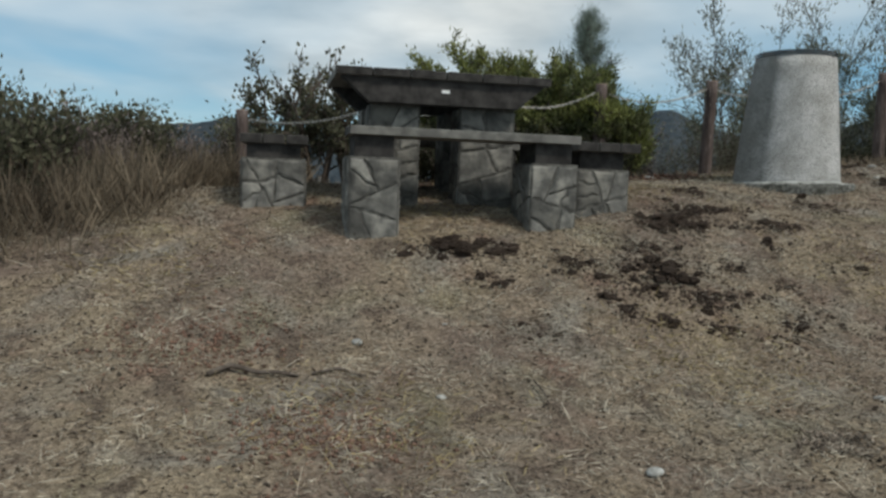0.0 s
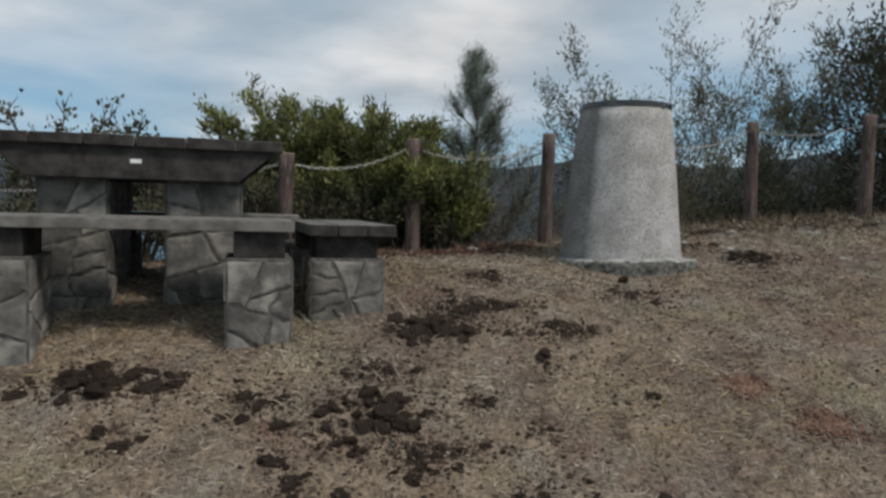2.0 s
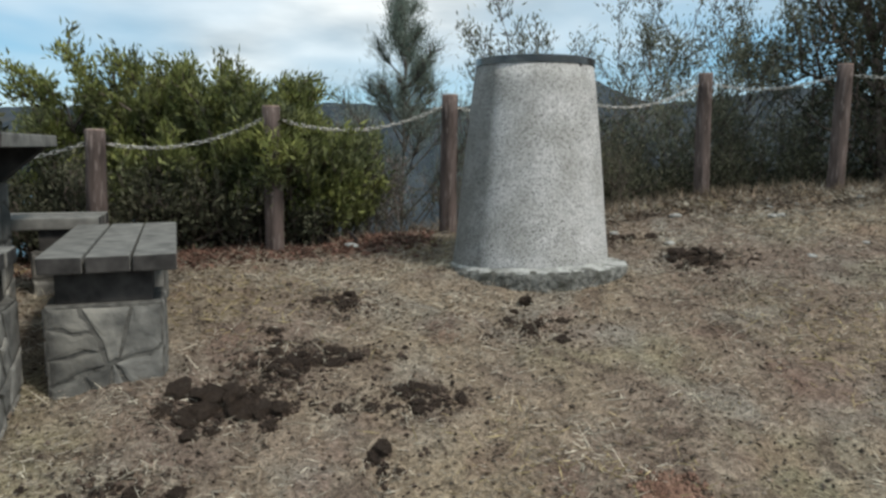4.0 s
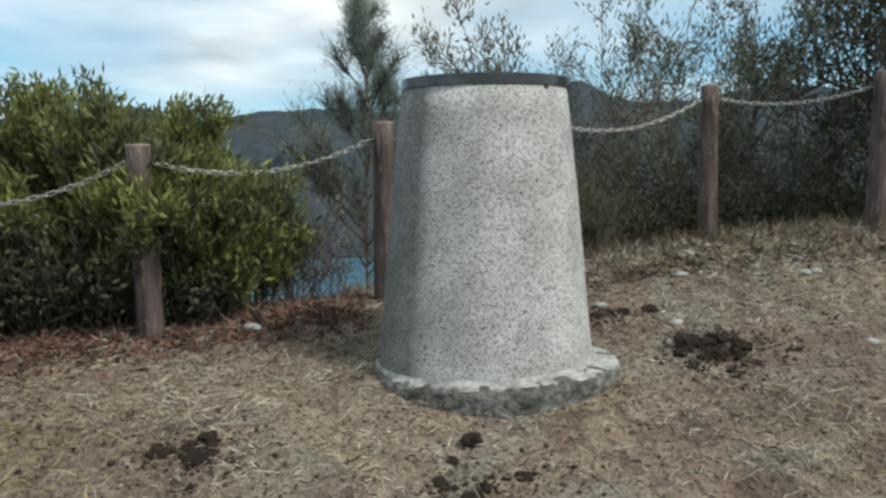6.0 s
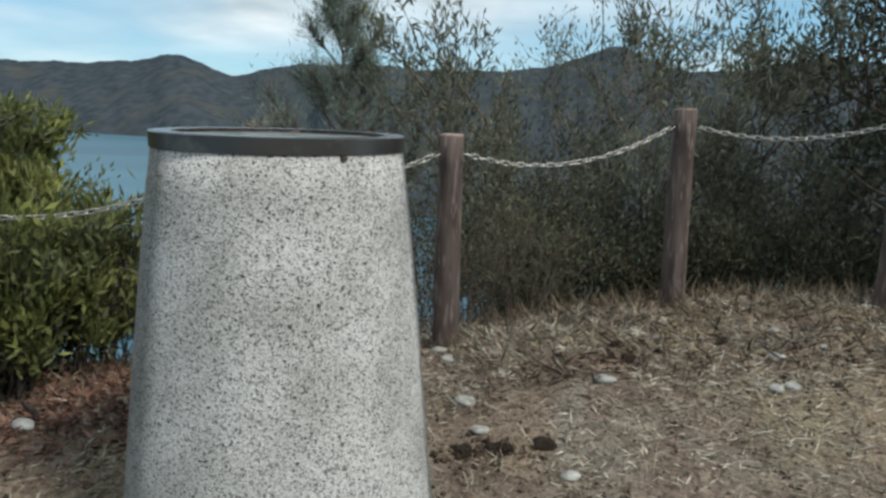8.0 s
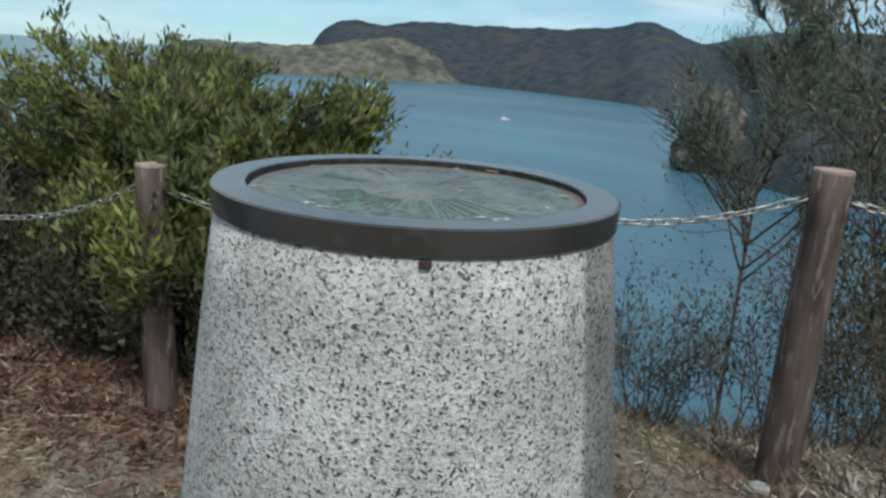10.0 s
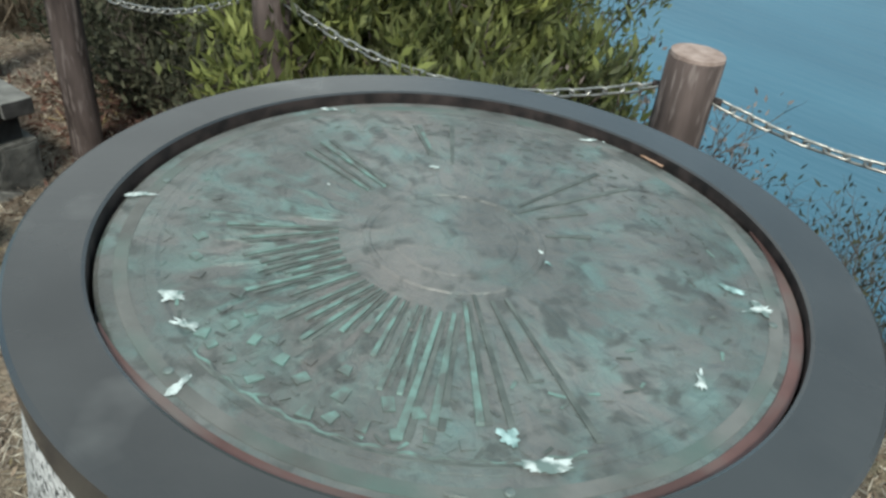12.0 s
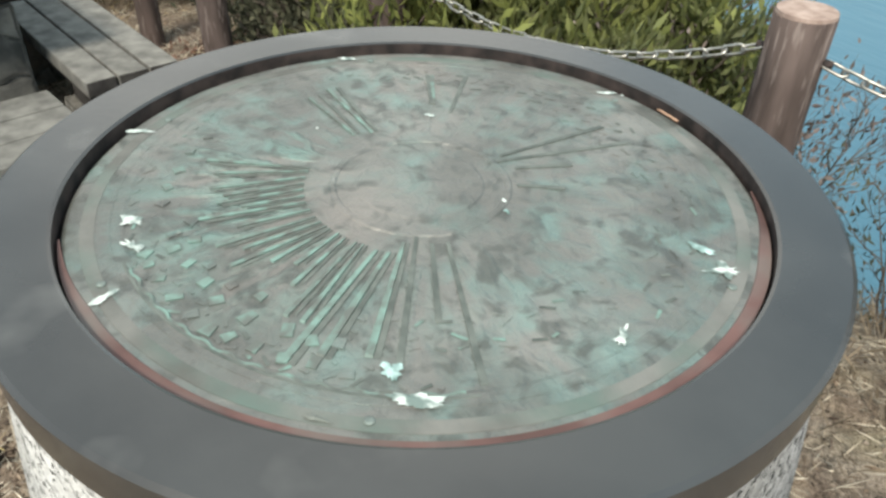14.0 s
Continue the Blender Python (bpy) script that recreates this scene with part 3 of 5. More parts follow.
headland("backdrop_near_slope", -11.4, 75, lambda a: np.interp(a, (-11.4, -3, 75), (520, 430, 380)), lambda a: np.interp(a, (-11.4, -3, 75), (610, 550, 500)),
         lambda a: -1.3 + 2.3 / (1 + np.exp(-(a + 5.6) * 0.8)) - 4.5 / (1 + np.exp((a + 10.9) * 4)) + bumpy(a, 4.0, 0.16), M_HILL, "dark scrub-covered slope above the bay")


def make_stack():
    bm = bmesh.new()
    bmesh.ops.create_icosphere(bm, subdivisions=5, radius=1)
    for v in bm.verts:
        c = v.co.copy()
        n = noise.fractal(c * 2.0 + Vector((3, 1, 7)), 0.9, 2.1, 7) * 0.30
        taper = 1.0 - 0.38 * max(c.z, -0.5) + 0.25 * max(0.0, -c.z - 0.5)
        v.co = Vector((c.x * 21 * taper * (1 + n) + 6 * c.z, c.y * 27 * taper * (1 + n), c.z * 36 * (1 + 0.35 * n)))
    ob = part("sea_rock", bm, M_CLIFF, smooth=False)
    a = radians(-9.9)
    ob.location = (3.2 + 520 * math.sin(a), 5 + 520 * math.cos(a), SEA + 18)
    tagged(ob, "steep weathered rock stack rising from the sea", "rock")


make_stack()


def boat(dist, az, length):
    a = radians(az)
    ob = empty("motor_boat", pose(3.2 + dist * math.sin(a), 5 + dist * math.cos(a), SEA, 0, 0, 20), "small white motor boat under way on the bay", "boat")
    bm = box(bmesh.new(), -length / 2, length / 2, -length * 0.17, length * 0.17, -0.3, length * 0.14)
    for v in bm.verts:
        if v.co.x > 0 and v.co.z > 0:
            v.co.x *= 1.15
        if v.co.x > 0:
            v.co.y *= 0.25
        if v.co.z < 0:
            v.co.y *= 0.7
    part("hull", bm, M_WHITE, ob)
    part("cabin", box(bmesh.new(), -length * 0.2, length * 0.12, -length * 0.11, length * 0.11, length * 0.14, length * 0.32, 0.1), M_WHITE, ob)


boat(1316, -35.2, 20)
boat(797, -24.9, 9)

# ---- plinth with the orientation plate ----
PX, PY, PZ = 2.718, 6.160, 2.120        # middle of the rim's top
RIM_R, PLATE_R, RIM_H = 0.290, 0.2443, 0.0365
FOOT_Z = 1.128


def polar(r, a, z):
    return Vector((r * math.cos(a), r * math.sin(a), z))


def bar(bm, r0, a0, r1, a1, w0, w1, z, h):
    """A raised bar on the plate between two polar points (degrees)."""
    p, q = polar(r0, radians(a0), z), polar(r1, radians(a1), z)
    side = (q - p).cross(Vector((0, 0, 1))).normalized()
    vs = [bm.verts.new(c) for c in (p + side * w0, q + side * w1, q - side * w1, p - side * w0)]
    up = [bm.verts.new(v.co * 1.0 + Vector((0, 0, h)) - (v.co - (p + q) / 2) * 0.03) for v in vs]
    bm.faces.new(up)
    for i in range(4):
        bm.faces.new((vs[i], vs[(i + 1) % 4], up[(i + 1) % 4], up[i]))


def splash(bm, r, a, size, z, seed, turn, long, spikes, thick=0.0006):
    """A flat irregular spatter on the plate, drawn out along one line and with thin runs."""
    c = polar(r, radians(a), z)
    ring, n = [], 72
    spin = Matrix.Rotation(radians(turn), 3, "Z")
    for i in range(n):
        t = 2 * math.pi * i / n
        k = 0.70 + 0.45 * noise.noise(Vector((math.cos(t) * 1.1, math.sin(t) * 1.1, seed * 3.7))) + 0.22 * noise.noise(Vector((math.cos(t) * 4, math.sin(t) * 4, seed * 1.3)))
        k = k * (1 - 0.55 * spikes) + spikes * 1.9 * max(0.0, noise.noise(Vector((math.cos(t) * 2.4, math.sin(t) * 2.4, seed * 5.1)))) ** 1.2
        ring.append(bm.verts.new(c + spin @ Vector((math.cos(t) * long, math.sin(t) * 0.75, 0)) * size * max(k, 0.12) * 0.62))
    mid = bm.verts.new(c + Vector((0, 0, thick)))
    for i in range(n):
        bm.faces.new((ring[i], ring[(i + 1) % n], mid))


def make_plinth():
    root = empty("orientation_plinth", pose(PX, PY, PZ), "tapered exposed-aggregate concrete plinth with a bronze plate", "plinth")
    h = PZ - FOOT_Z
    prof = [(0.392, -h - 0.07), (0.388, -h + 0.02)]
    for i in range(1, 12):
        u = i / 11
        prof.append((0.2865 + (0.3855 - 0.2865) * (1 - u) ** 0.9, -h + 0.02 + (h - 0.02 - RIM_H) * u))
    bm = lathe(prof, 128)
    for v in bm.verts:
        k = 1 + 0.004 * noise.noise(v.co * 6)
        v.co.x, v.co.y = v.co.x * k, v.co.y * k
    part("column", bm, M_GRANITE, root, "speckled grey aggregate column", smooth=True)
    # irregular concrete foot, cast a little higher on one side
    n = 200

    def lift(t):
        return 0.020 * math.cos(t + 0.75)

    def reach(t):
        return 0.058 * max(0.0, math.cos(t + 0.45)) ** 4 - 0.018 * max(0.0, -math.cos(t + 0.6)) + 0.012 * noise.noise(Vector((math.cos(t) * 2.2, math.sin(t) * 2.2, 1.7)))

    def ringed(profile, seed, rough, jag):
        bm, rings = bmesh.new(), []
        for r, z in profile:
            ring = []
            for i in range(n):
                t = 2 * math.pi * i / n
                k = noise.fractal(Vector((math.cos(t) * 5, math.sin(t) * 5, seed + z * 22)), 0.7, 2.3, 5)
                out = r + (reach(t) if r > 0.405 else 0.0) + rough * k * (r > 0.405)
                ring.append(bm.verts.new((out * math.cos(t), out * math.sin(t), z + lift(t) + jag * noise.noise(Vector((math.cos(t) * 14, math.sin(t) * 14, 3 + seed))))))
            rings.append(ring)
        for a, b in zip(rings, rings[1:]):
            for i in range(n):
                bm.faces.new((a[i], a[(i + 1) % n], b[(i + 1) % n], b[i]))
        return bm, rings

    bm, rings = ringed(((0.446, -h - 0.20), (0.442, -h - 0.085), (0.438, -h - 0.065), (0.437, -h - 0.045), (0.435, -h - 0.028), (0.431, -h - 0.012), (0.421, -h - 0.001), (0.400, -h + 0.004), (0.34, -h + 0.01)), 5.0, 0.009, 0.004)
    bm.faces.new(rings[-1])
    part("foot", bm, M_FOOT, root, "rough dark cast concrete foot")
    bm, rings = ringed(((0.422, -h - 0.006), (0.415, -h + 0.001), (0.404, -h + 0.004), (0.396, -h + 0.008), (0.387, -h + 0.018)), 9.0, 0.010, 0.004)
    part("mortar_fillet", bm, M_FILLET, root, "pale thin ragged mortar fillet", smooth=True)
    e = 0.0022
    rim = lathe([(RIM_R - e, -RIM_H), (RIM_R, -RIM_H + e), (RIM_R + 0.001, -e), (RIM_R - e, 0), (PLATE_R + e, 0), (PLATE_R, -e * 0.6), (PLATE_R, -0.020), (PLATE_R, -RIM_H)], 288, closed=True)
    ring = part("rim", rim, M_RIM, root, "dark grey slate-coloured ring")
    # a darker second material goes on the rim's inner wall
    ring.data.materials.append(M_RUST)
    for f in ring.data.polygons:
        if math.hypot(f.center.x, f.center.y) < PLATE_R + 0.001 and f.center.z > -0.03:
            f.material_index = 1
    plate = part("plate", lathe([(PLATE_R - 0.003, -0.020), (PLATE_R - 0.003, -0.0115), (PLATE_R - 0.006, -0.0095), (0.205, -0.0095), (0.202, -0.0105), (0.0, -0.0105)][:-1] + [(0.004, -0.0105)], 128), M_BRONZE, root,
                 "weathered bronze disc with verdigris")
    bm, prev = bmesh.new(), None
    for k in range(121):         # copper worn bare along one side of the edge
        t, fade = radians(-100 + 160 * k / 120), min(1.0, k / 14, (120 - k) / 14)
        cur = [bm.verts.new(polar(r0, t, zz)) for r0, zz in ((PLATE_R - 0.0030 - 0.0075 * fade, -0.0100), (PLATE_R - 0.0030 - 0.0065 * fade, -0.0086), (PLATE_R - 0.0018, -0.0086), (PLATE_R - 0.0013, -0.0125))]
        if prev:
            for i in range(3):
                bm.faces.new((prev[i], prev[i + 1], cur[i + 1], cur[i]))
        prev = cur
    part("edge_band", bm, M_COPPER, plate, "reddish copper edge")
    part("border_band", lathe([(0.2205, -0.0108), (0.2212, -0.0092), (0.2300, -0.0092), (0.2308, -0.0108)], 128, closed=True), M_BORDER, plate, "worn raised border band")
    # raised rays, ring and lettering bars, as on a direction finder
    z = -0.0103
    def ray(r0, a0, r1, a1, w0, w1, mat, high=0.0010):
        bm = bmesh.new()
        bar(bm, r0, a0, r1, a1, w0, w1, z, high)
        part("ray", bm, mat, plate)

    # the fan of bearing lines, thin and green, each beside a dark groove
    fan = ((-131.2, -128.3, 0.163), (-128.1, -121.9, 0.151), (-122.1, -114.0, 0.150), (-116.5, -110.0, 0.140), (-110.9, -106.3, 0.144), (-105.0, -103.0, 0.128), (-99.4, -99.7, 0.157), (-92.5, -93.0, 0.135),
           (-86.0, -86.9, 0.153), (-81.0, -82.5, 0.140), (-76.7, -78.0, 0.155), (-74.0, -72.8, 0.133), (-68.5, -67.0, 0.125), (-64.0, -61.6, 0.141), (-58.0, -56.5, 0.165), (-54.5, -52.5, 0.165))
    for a0, a1, r1 in fan:
        ray(0.084, a0, r1, a1, 0.0007, 0.0017, M_VERDIGRIS)
        ray(0.084, a0 + 1.7, r1 - 0.004, a1 + 1.6, 0.0006, 0.0011, M_PATINA, 0.0004)
    # long lines towards the near edge and their dark grooves
    for a0, r0, a1, r1 in ((-47.5, 0.086, -50.5, 0.196), (-42.0, 0.086, -45.5, 0.186), (-37.0, 0.074, -37.5, 0.180)):
        ray(r0, a0, r1, a1, 0.0013, 0.0024, M_VERDIGRIS)
        ray(r0, a0 + 2.4, r1, a1 + 1.5, 0.0011, 0.0020, M_PATINA, 0.0005)
    for a0, r0, a1, r1 in ((-31.0, 0.066, -32.1, 0.186), (-15.0, 0.074, -19.0, 0.200), (-23.0, 0.074, -24.6, 0.150), (95.7, 0.074, 93.2, 0.179), (92.9, 0.059, 83.2, 0.181), (60.8, 0.070, 59.3, 0.106), (80.0, 0.075, 76.0, 0.120),
                           (139.2, 0.116, 139.0, 0.195), (147.5, 0.130, 149.5, 0.190), (176.0, 0.086, 176.5, 0.176), (-175.0, 0.089, -177.0, 0.170)):
        ray(r0, a0, r1, a1, 0.0014, 0.0022, M_PATINA, 0.0006)
    for a0, r0, a1, r1 in ((179.0, 0.086, 179.5, 0.176), (-171.7, 0.089, -173.5, 0.168), (146.4, 0.130, 148.4, 0.190)):
        ray(r0, a0, r1, a1, 0.0012, 0.0020, M_VERDIGRIS)
    # raised name tablets in two rows beyond the fan, then smaller lettering
    rnd = random.Random(8)
    for ring_r, a0, a1, step, half in ((0.176, -96, -42, 6.2, 0.0052), (0.193, -92, -40, 5.4, 0.0046), (0.162, -100, -62, 8.0, 0.0040), (0.178, -140, -104, 7.0, 0.0036)):
        a = a0
        while a < a1:
            bm = bmesh.new()
            r0 = ring_r + rnd.uniform(-0.003, 0.003)
            bar(bm, r0 - half * rnd.uniform(0.6, 1.1), a, r0 + half * rnd.uniform(0.6, 1.1), a + rnd.uniform(-1.5, 1.5), 0.0030 * rnd.uniform(0.7, 1.3), 0.0036 * rnd.uniform(0.7, 1.3), z, 0.0008)
            part("name_tablet", bm, M_VERDIGRIS if rnd.random() < 0.55 else M_BRONZE, plate)
            a += step * rnd.uniform(0.8, 1.3)
    for ring_r, a0, a1, step in ((0.199, -150, -25, 2.6), (0.186, -100, -30, 3.0), (0.171, -44, -14, 3.0), (0.162, -46, -18, 3.4), (0.150, -44, -10, 4.0), (0.195, 15, 178, 3.2), (0.184, 20, 170, 3.6), (0.172, 30, 160, 4.5), (0.16, 60, 110, 4.0), (0.155, -12, 18, 4), (0.175, -14, 12, 4)):
        a = a0
        while a < a1:
            w = rnd.uniform(0.35, 0.9) * step
            bm = bmesh.new()
            bar(bm, ring_r + rnd.uniform(-0.004, 0.004), a, ring_r + rnd.uniform(-0.004, 0.004), a + w, 0.0009, 0.0012, z, 0.0003)
            part("lettering_bar", bm, M_VERDIGRIS if rnd.random() < (0.22 if a < 0 else 0.05) else M_PATINA if rnd.random() < 0.25 else M_BRONZE, plate)
            a += step * rnd.uniform(0.9, 1.9)
    for r0, a0, a1, mat in ((0.2125, -180, 180, M_BRONZE), (0.2045, -88, -22, M_VERDIGRIS), (0.2070, -90, -20, M_PATINA)):
        bm, prev = bmesh.new(), None
        for k in range(91):
            t = radians(a0 + (a1 - a0) * k / 90)
            wob = 0.0012 * math.sin(k * 0.9) * (mat is M_VERDIGRIS)
            cur = [bm.verts.new(polar(r0 + dr + wob, t, z + dz)) for dr, dz in ((-0.0015, 0), (-0.0008, 0.0011), (0.0008, 0.0011), (0.0015, 0))]
            if prev:
                for i in range(3):
                    bm.faces.new((prev[i], prev[i + 1], cur[i + 1], cur[i]))
            prev = cur
        part("ring_line", bm, mat, plate)
    part("compass_disc", lathe([(0.047, -0.0106), (0.045, -0.0097), (0.004, -0.0094)], 64), M_BRONZE, plate, "worn central compass boss")
    part("compass_ring", lathe([(0.067, -0.0106), (0.0655, -0.0096), (0.0625, -0.0096), (0.061, -0.0106)], 64, closed=True), M_BRONZE, plate)
    for a in (101, -35, -86, -142, 164, 30):
        part("screw", lathe([(0.0030, -0.0098), (0.0030, -0.0085), (0.0020, -0.0080)], 16), M_BRONZE, plate).location = polar(0.2235, radians(a), 0)
    # the nick in the rim's lower edge
    nick = part("drip_lug", box(bmesh.new(), -0.007, 0.007, -0.006, 0.004, -0.004, 0.006, 0.0018), M_RUST, root, "small dark lug below the rim")
    t = radians(-56.2)
    nick.matrix_basis = pose(0.2885 * math.cos(t), 0.2885 * math.sin(t), -RIM_H - 0.005, 0, 0, -56.2 + 90)
    z = -0.0086
    for seed, (r, a, s, turn, long, spikes, white) in enumerate(((0.199, -103, 0.017, 40, 1.3, 0.45, 1), (0.198, -94.1, 0.012, 20, 1.6, 0.5, 1), (0.226, -82.5, 0.011, 118, 1.8, 0.1, 1), (0.209, -29.2, 0.017, 55, 2.1, 0.25, 1), (0.189, -33.2, 0.015, 0, 1.2, 0.35, 2),
                                                                 (0.216, 33.5, 0.019, 50, 1.4, 0.6, 1), (0.197, 39.0, 0.011, 10, 2.8, 0.4, 2), (0.197, 6.3, 0.012, 120, 1.5, 0.7, 1), (0.229, 104.5, 0.009, 60, 2.0, 0.1, 1), (0.107, 147.3, 0.009, 30, 1.5, 0.5, 1), (0.232, -135.6, 0.010, 60, 2.4, 0.3, 1),
                                                                 (0.231, 169.3, 0.009, 55, 2.2, 0.3, 1), (0.063, 40.7, 0.005, 0, 1.2, 0.3, 1), (0.116, -162.2, 0.003, 0, 1.2, 0.2, 1), (0.111, -55.7, 0.003, 0, 1.2, 0.1, 0), (0.227, -41.8, 0.007, 40, 2.0, 0.3, 0), (0.236, 101.5, 0.003, 0, 1.0, 0.0, 1), (0.070, 30, 0.006, 0, 1.5, 0.6, 2))):
        bm = bmesh.new()
        splash(bm, r, a, s, z + 0.0004 if r > 0.202 else z - 0.0006, seed, turn, long, spikes)
        ob = part("bird_dropping", bm, (M_BORDER, M_DROPPING, M_TURQUOISE)[white])
        ob.matrix_basis = pose(PX, PY, PZ)
        tagged(ob, ("dried grey stain ring on the bronze plate", "dried whitish bird dropping on the bronze plate", "pale turquoise corrosion bloom on the bronze plate")[white], ("stain", "dropping", "stain")[white], "droppings on the plate")
    # a bare twig lying in the groove inside the rim
    bm = bmesh.new()
    tube(bm, [polar(0.2375, radians(92 - 1.2 * k), -0.0065 + 0.0005 * (k % 2)) for k in range(6)], [0.0011] * 6, 6)
    ob = part("twig", bm, M_TWIG, smooth=True)
    ob.matrix_basis = pose(PX, PY, PZ)
    tagged(ob, "thin pale orange twig in the groove of the plate", "twig")


make_plinth()

# ---- fence of log posts and chains ----
POSTS = ((-1.62, 6.505, 1.562), (-0.60, 6.50, 1.66), (0.505, 6.55, 1.775), (1.368, 6.795, 1.918), (2.40, 7.032, 2.012), (3.216, 7.326, 2.090), (4.255, 7.597, 2.222), (5.06, 7.25, 2.267), (6.0, 6.70, 2.34))


def make_post(x, y, top, seed):
    rnd = random.Random(seed)
    root = empty("log_post", pose(x, y, top, rnd.uniform(-1.2, 1.2), rnd.uniform(-1.2, 1.2), rnd.uniform(0, 360)), "peeling reddish-brown round log post on dry ground", "post", "fence posts along the cliff")
    hgt = top - gz(x, y) + 0.15
    n = 28
    prof = [(0.058, -hgt)] + [(0.056 - 0.007 * i / 9, -hgt + (hgt - 0.006) * i / 9) for i in range(1, 10)]
    bm = lathe(prof, n)
    for v in bm.verts:
        k = 1 + 0.07 * noise.noise(Vector((v.co.x * 30, v.co.y * 30, v.co.z * 5 + seed))) + 0.05 * noise.noise(Vector((v.co.x * 8, v.co.y * 8, v.co.z * 2 + 3 * seed)))
        v.co.x, v.co.y = v.co.x * k, v.co.y * k
    part("shaft", bm, M_POST, root, smooth=True)
    cap = lathe([(0.0485, -0.008), (0.0475, 0.0), (0.03, 0.0012), (0.004, 0.0015)], n)
    part("cut_end", cap, M_POSTTOP, root, "pale sawn log end")
    return root


post_roots = [make_post(x, y, z, i) for i, (x, y, z) in enumerate(POSTS)]


def link_data():
    """One oval chain link about 46 mm long, along x."""
    bm = bmesh.new()
    path, L, R, r = [], 0.0125, 0.0085, 0.0029
    for i in range(14):
        t = 2 * math.pi * i / 14
        path.append((math.copysign(L, math.cos(t)) * (abs(math.cos(t)) > 0.1) + R * math.cos(t), R * math.sin(t)))
    rings = []
    for i, (x, y) in enumerate(path):
        x0, y0 = path[i - 1]
        x1, y1 = path[(i + 1) % 14]
        d = Vector((x1 - x0, y1 - y0, 0)).normalized()
        s = Vector((d.y, -d.x, 0))
        rings.append([bm.verts.new(Vector((x, y, 0)) + r * (math.cos(k * math.pi / 2.5) * s + Vector((0, 0, math.sin(k * math.pi / 2.5))))) for k in range(5)])
    for i in range(14):
        a, b = rings[i], rings[(i + 1) % 14]
        for k in range(5):
            bm.faces.new((a[k], a[(k + 1) % 5], b[(k + 1) % 5], b[k]))
    me = bpy.data.meshes.new("link")
    bmesh.ops.recalc_face_normals(bm, faces=bm.faces)
    for f in bm.faces:
        f.smooth = True
    bm.to_mesh(me)
    bm.free()
    me.materials.append(M_CHAIN)
    return me


LINK = link_data()


def make_chain(p, q, sag):
    p, q = Vector(p), Vector(q)
    mid = (p + q) / 2
    root = empty("chain", Matrix.Translation(mid), "galvanised steel chain sagging between log posts", "chain", "fence chains")
    d = (q - p)
    d.z = 0
    d.normalize()
    a, b = p + d * 0.052, q - d * 0.052
    n = max(8, int((b - a).length * 1.04 / 0.034))
    for i in range(n):
        u0, u1 = i / n, (i + 1) / n
        pts = [a.lerp(b, u) - Vector((0, 0, 4 * sag * u * (1 - u))) for u in (u0, u1)]
        ob = new("link", LINK)
        ob.parent = root
        turn = (pts[1] - pts[0]).to_track_quat("X", "Z").to_matrix().to_4x4()
        ob.matrix_basis = Matrix.Translation((pts[0] + pts[1]) / 2 - mid) @ turn @ pose(0, 0, 0, 90 * (i % 2) + 25 + random.uniform(-14, 14))
    for c, s in ((a, -1), (b, 1)):
        ob = part("staple", lathe([(0.006, -0.012), (0.008, 0.0), (0.004, 0.014)], 8), M_RUST, root, "dark iron staple")
        ob.matrix_basis = Matrix.Translation(c - mid) @ (d * s).to_track_quat("Z", "Y").to_matrix().to_4x4()


SAGS = (0.06, 0.06, 0.075, 0.095, 0.065, 0.10, 0.06, 0.06)
for i, sag in enumerate(SAGS):
    (xa, ya, za), (xb, yb, zb) = POSTS[i], POSTS[i + 1]
    make_chain((xa, ya, za - 0.075), (xb, yb, zb - 0.075), sag)


# ---- picnic table and benches of planks on rubble piers ----
def split_polys(poly, limit, rnd):
    """Cut a flat polygon into irregular stones."""
    area = 0.5 * abs(sum(a[0] * b[1] - b[0] * a[1] for a, b in zip(poly, poly[1:] + poly[:1])))
    if area < limit * rnd.uniform(0.7, 1.7):
        return [poly]
    cx, cy = sum(p[0] for p in poly) / len(poly), sum(p[1] for p in poly) / len(poly)
    w, hh = max(p[0] for p in poly) - min(p[0] for p in poly), max(p[1] for p in poly) - min(p[1] for p in poly)
    ang = (math.pi / 2 if w > hh else 0) + rnd.uniform(-0.6, 0.6)
    cx, cy = cx + rnd.uniform(-0.14, 0.14) * w, cy + rnd.uniform(-0.14, 0.14) * hh
    nx, ny = -math.sin(ang), math.cos(ang)
    sides = ([], [])
    for a, b in zip(poly, poly[1:] + poly[:1]):
        da, db = (a[0] - cx) * nx + (a[1] - cy) * ny, (b[0] - cx) * nx + (b[1] - cy) * ny
        sides[0 if da >= 0 else 1].append(a)
        if da * db < 0:
            k = da / (da - db)
            c = (a[0] + (b[0] - a[0]) * k, a[1] + (b[1] - a[1]) * k)
            sides[0].append(c), sides[1].append(c)
    out = []
    for s in sides:
        if len(s) >= 3:
            out += split_polys(s, limit, rnd)
    return out


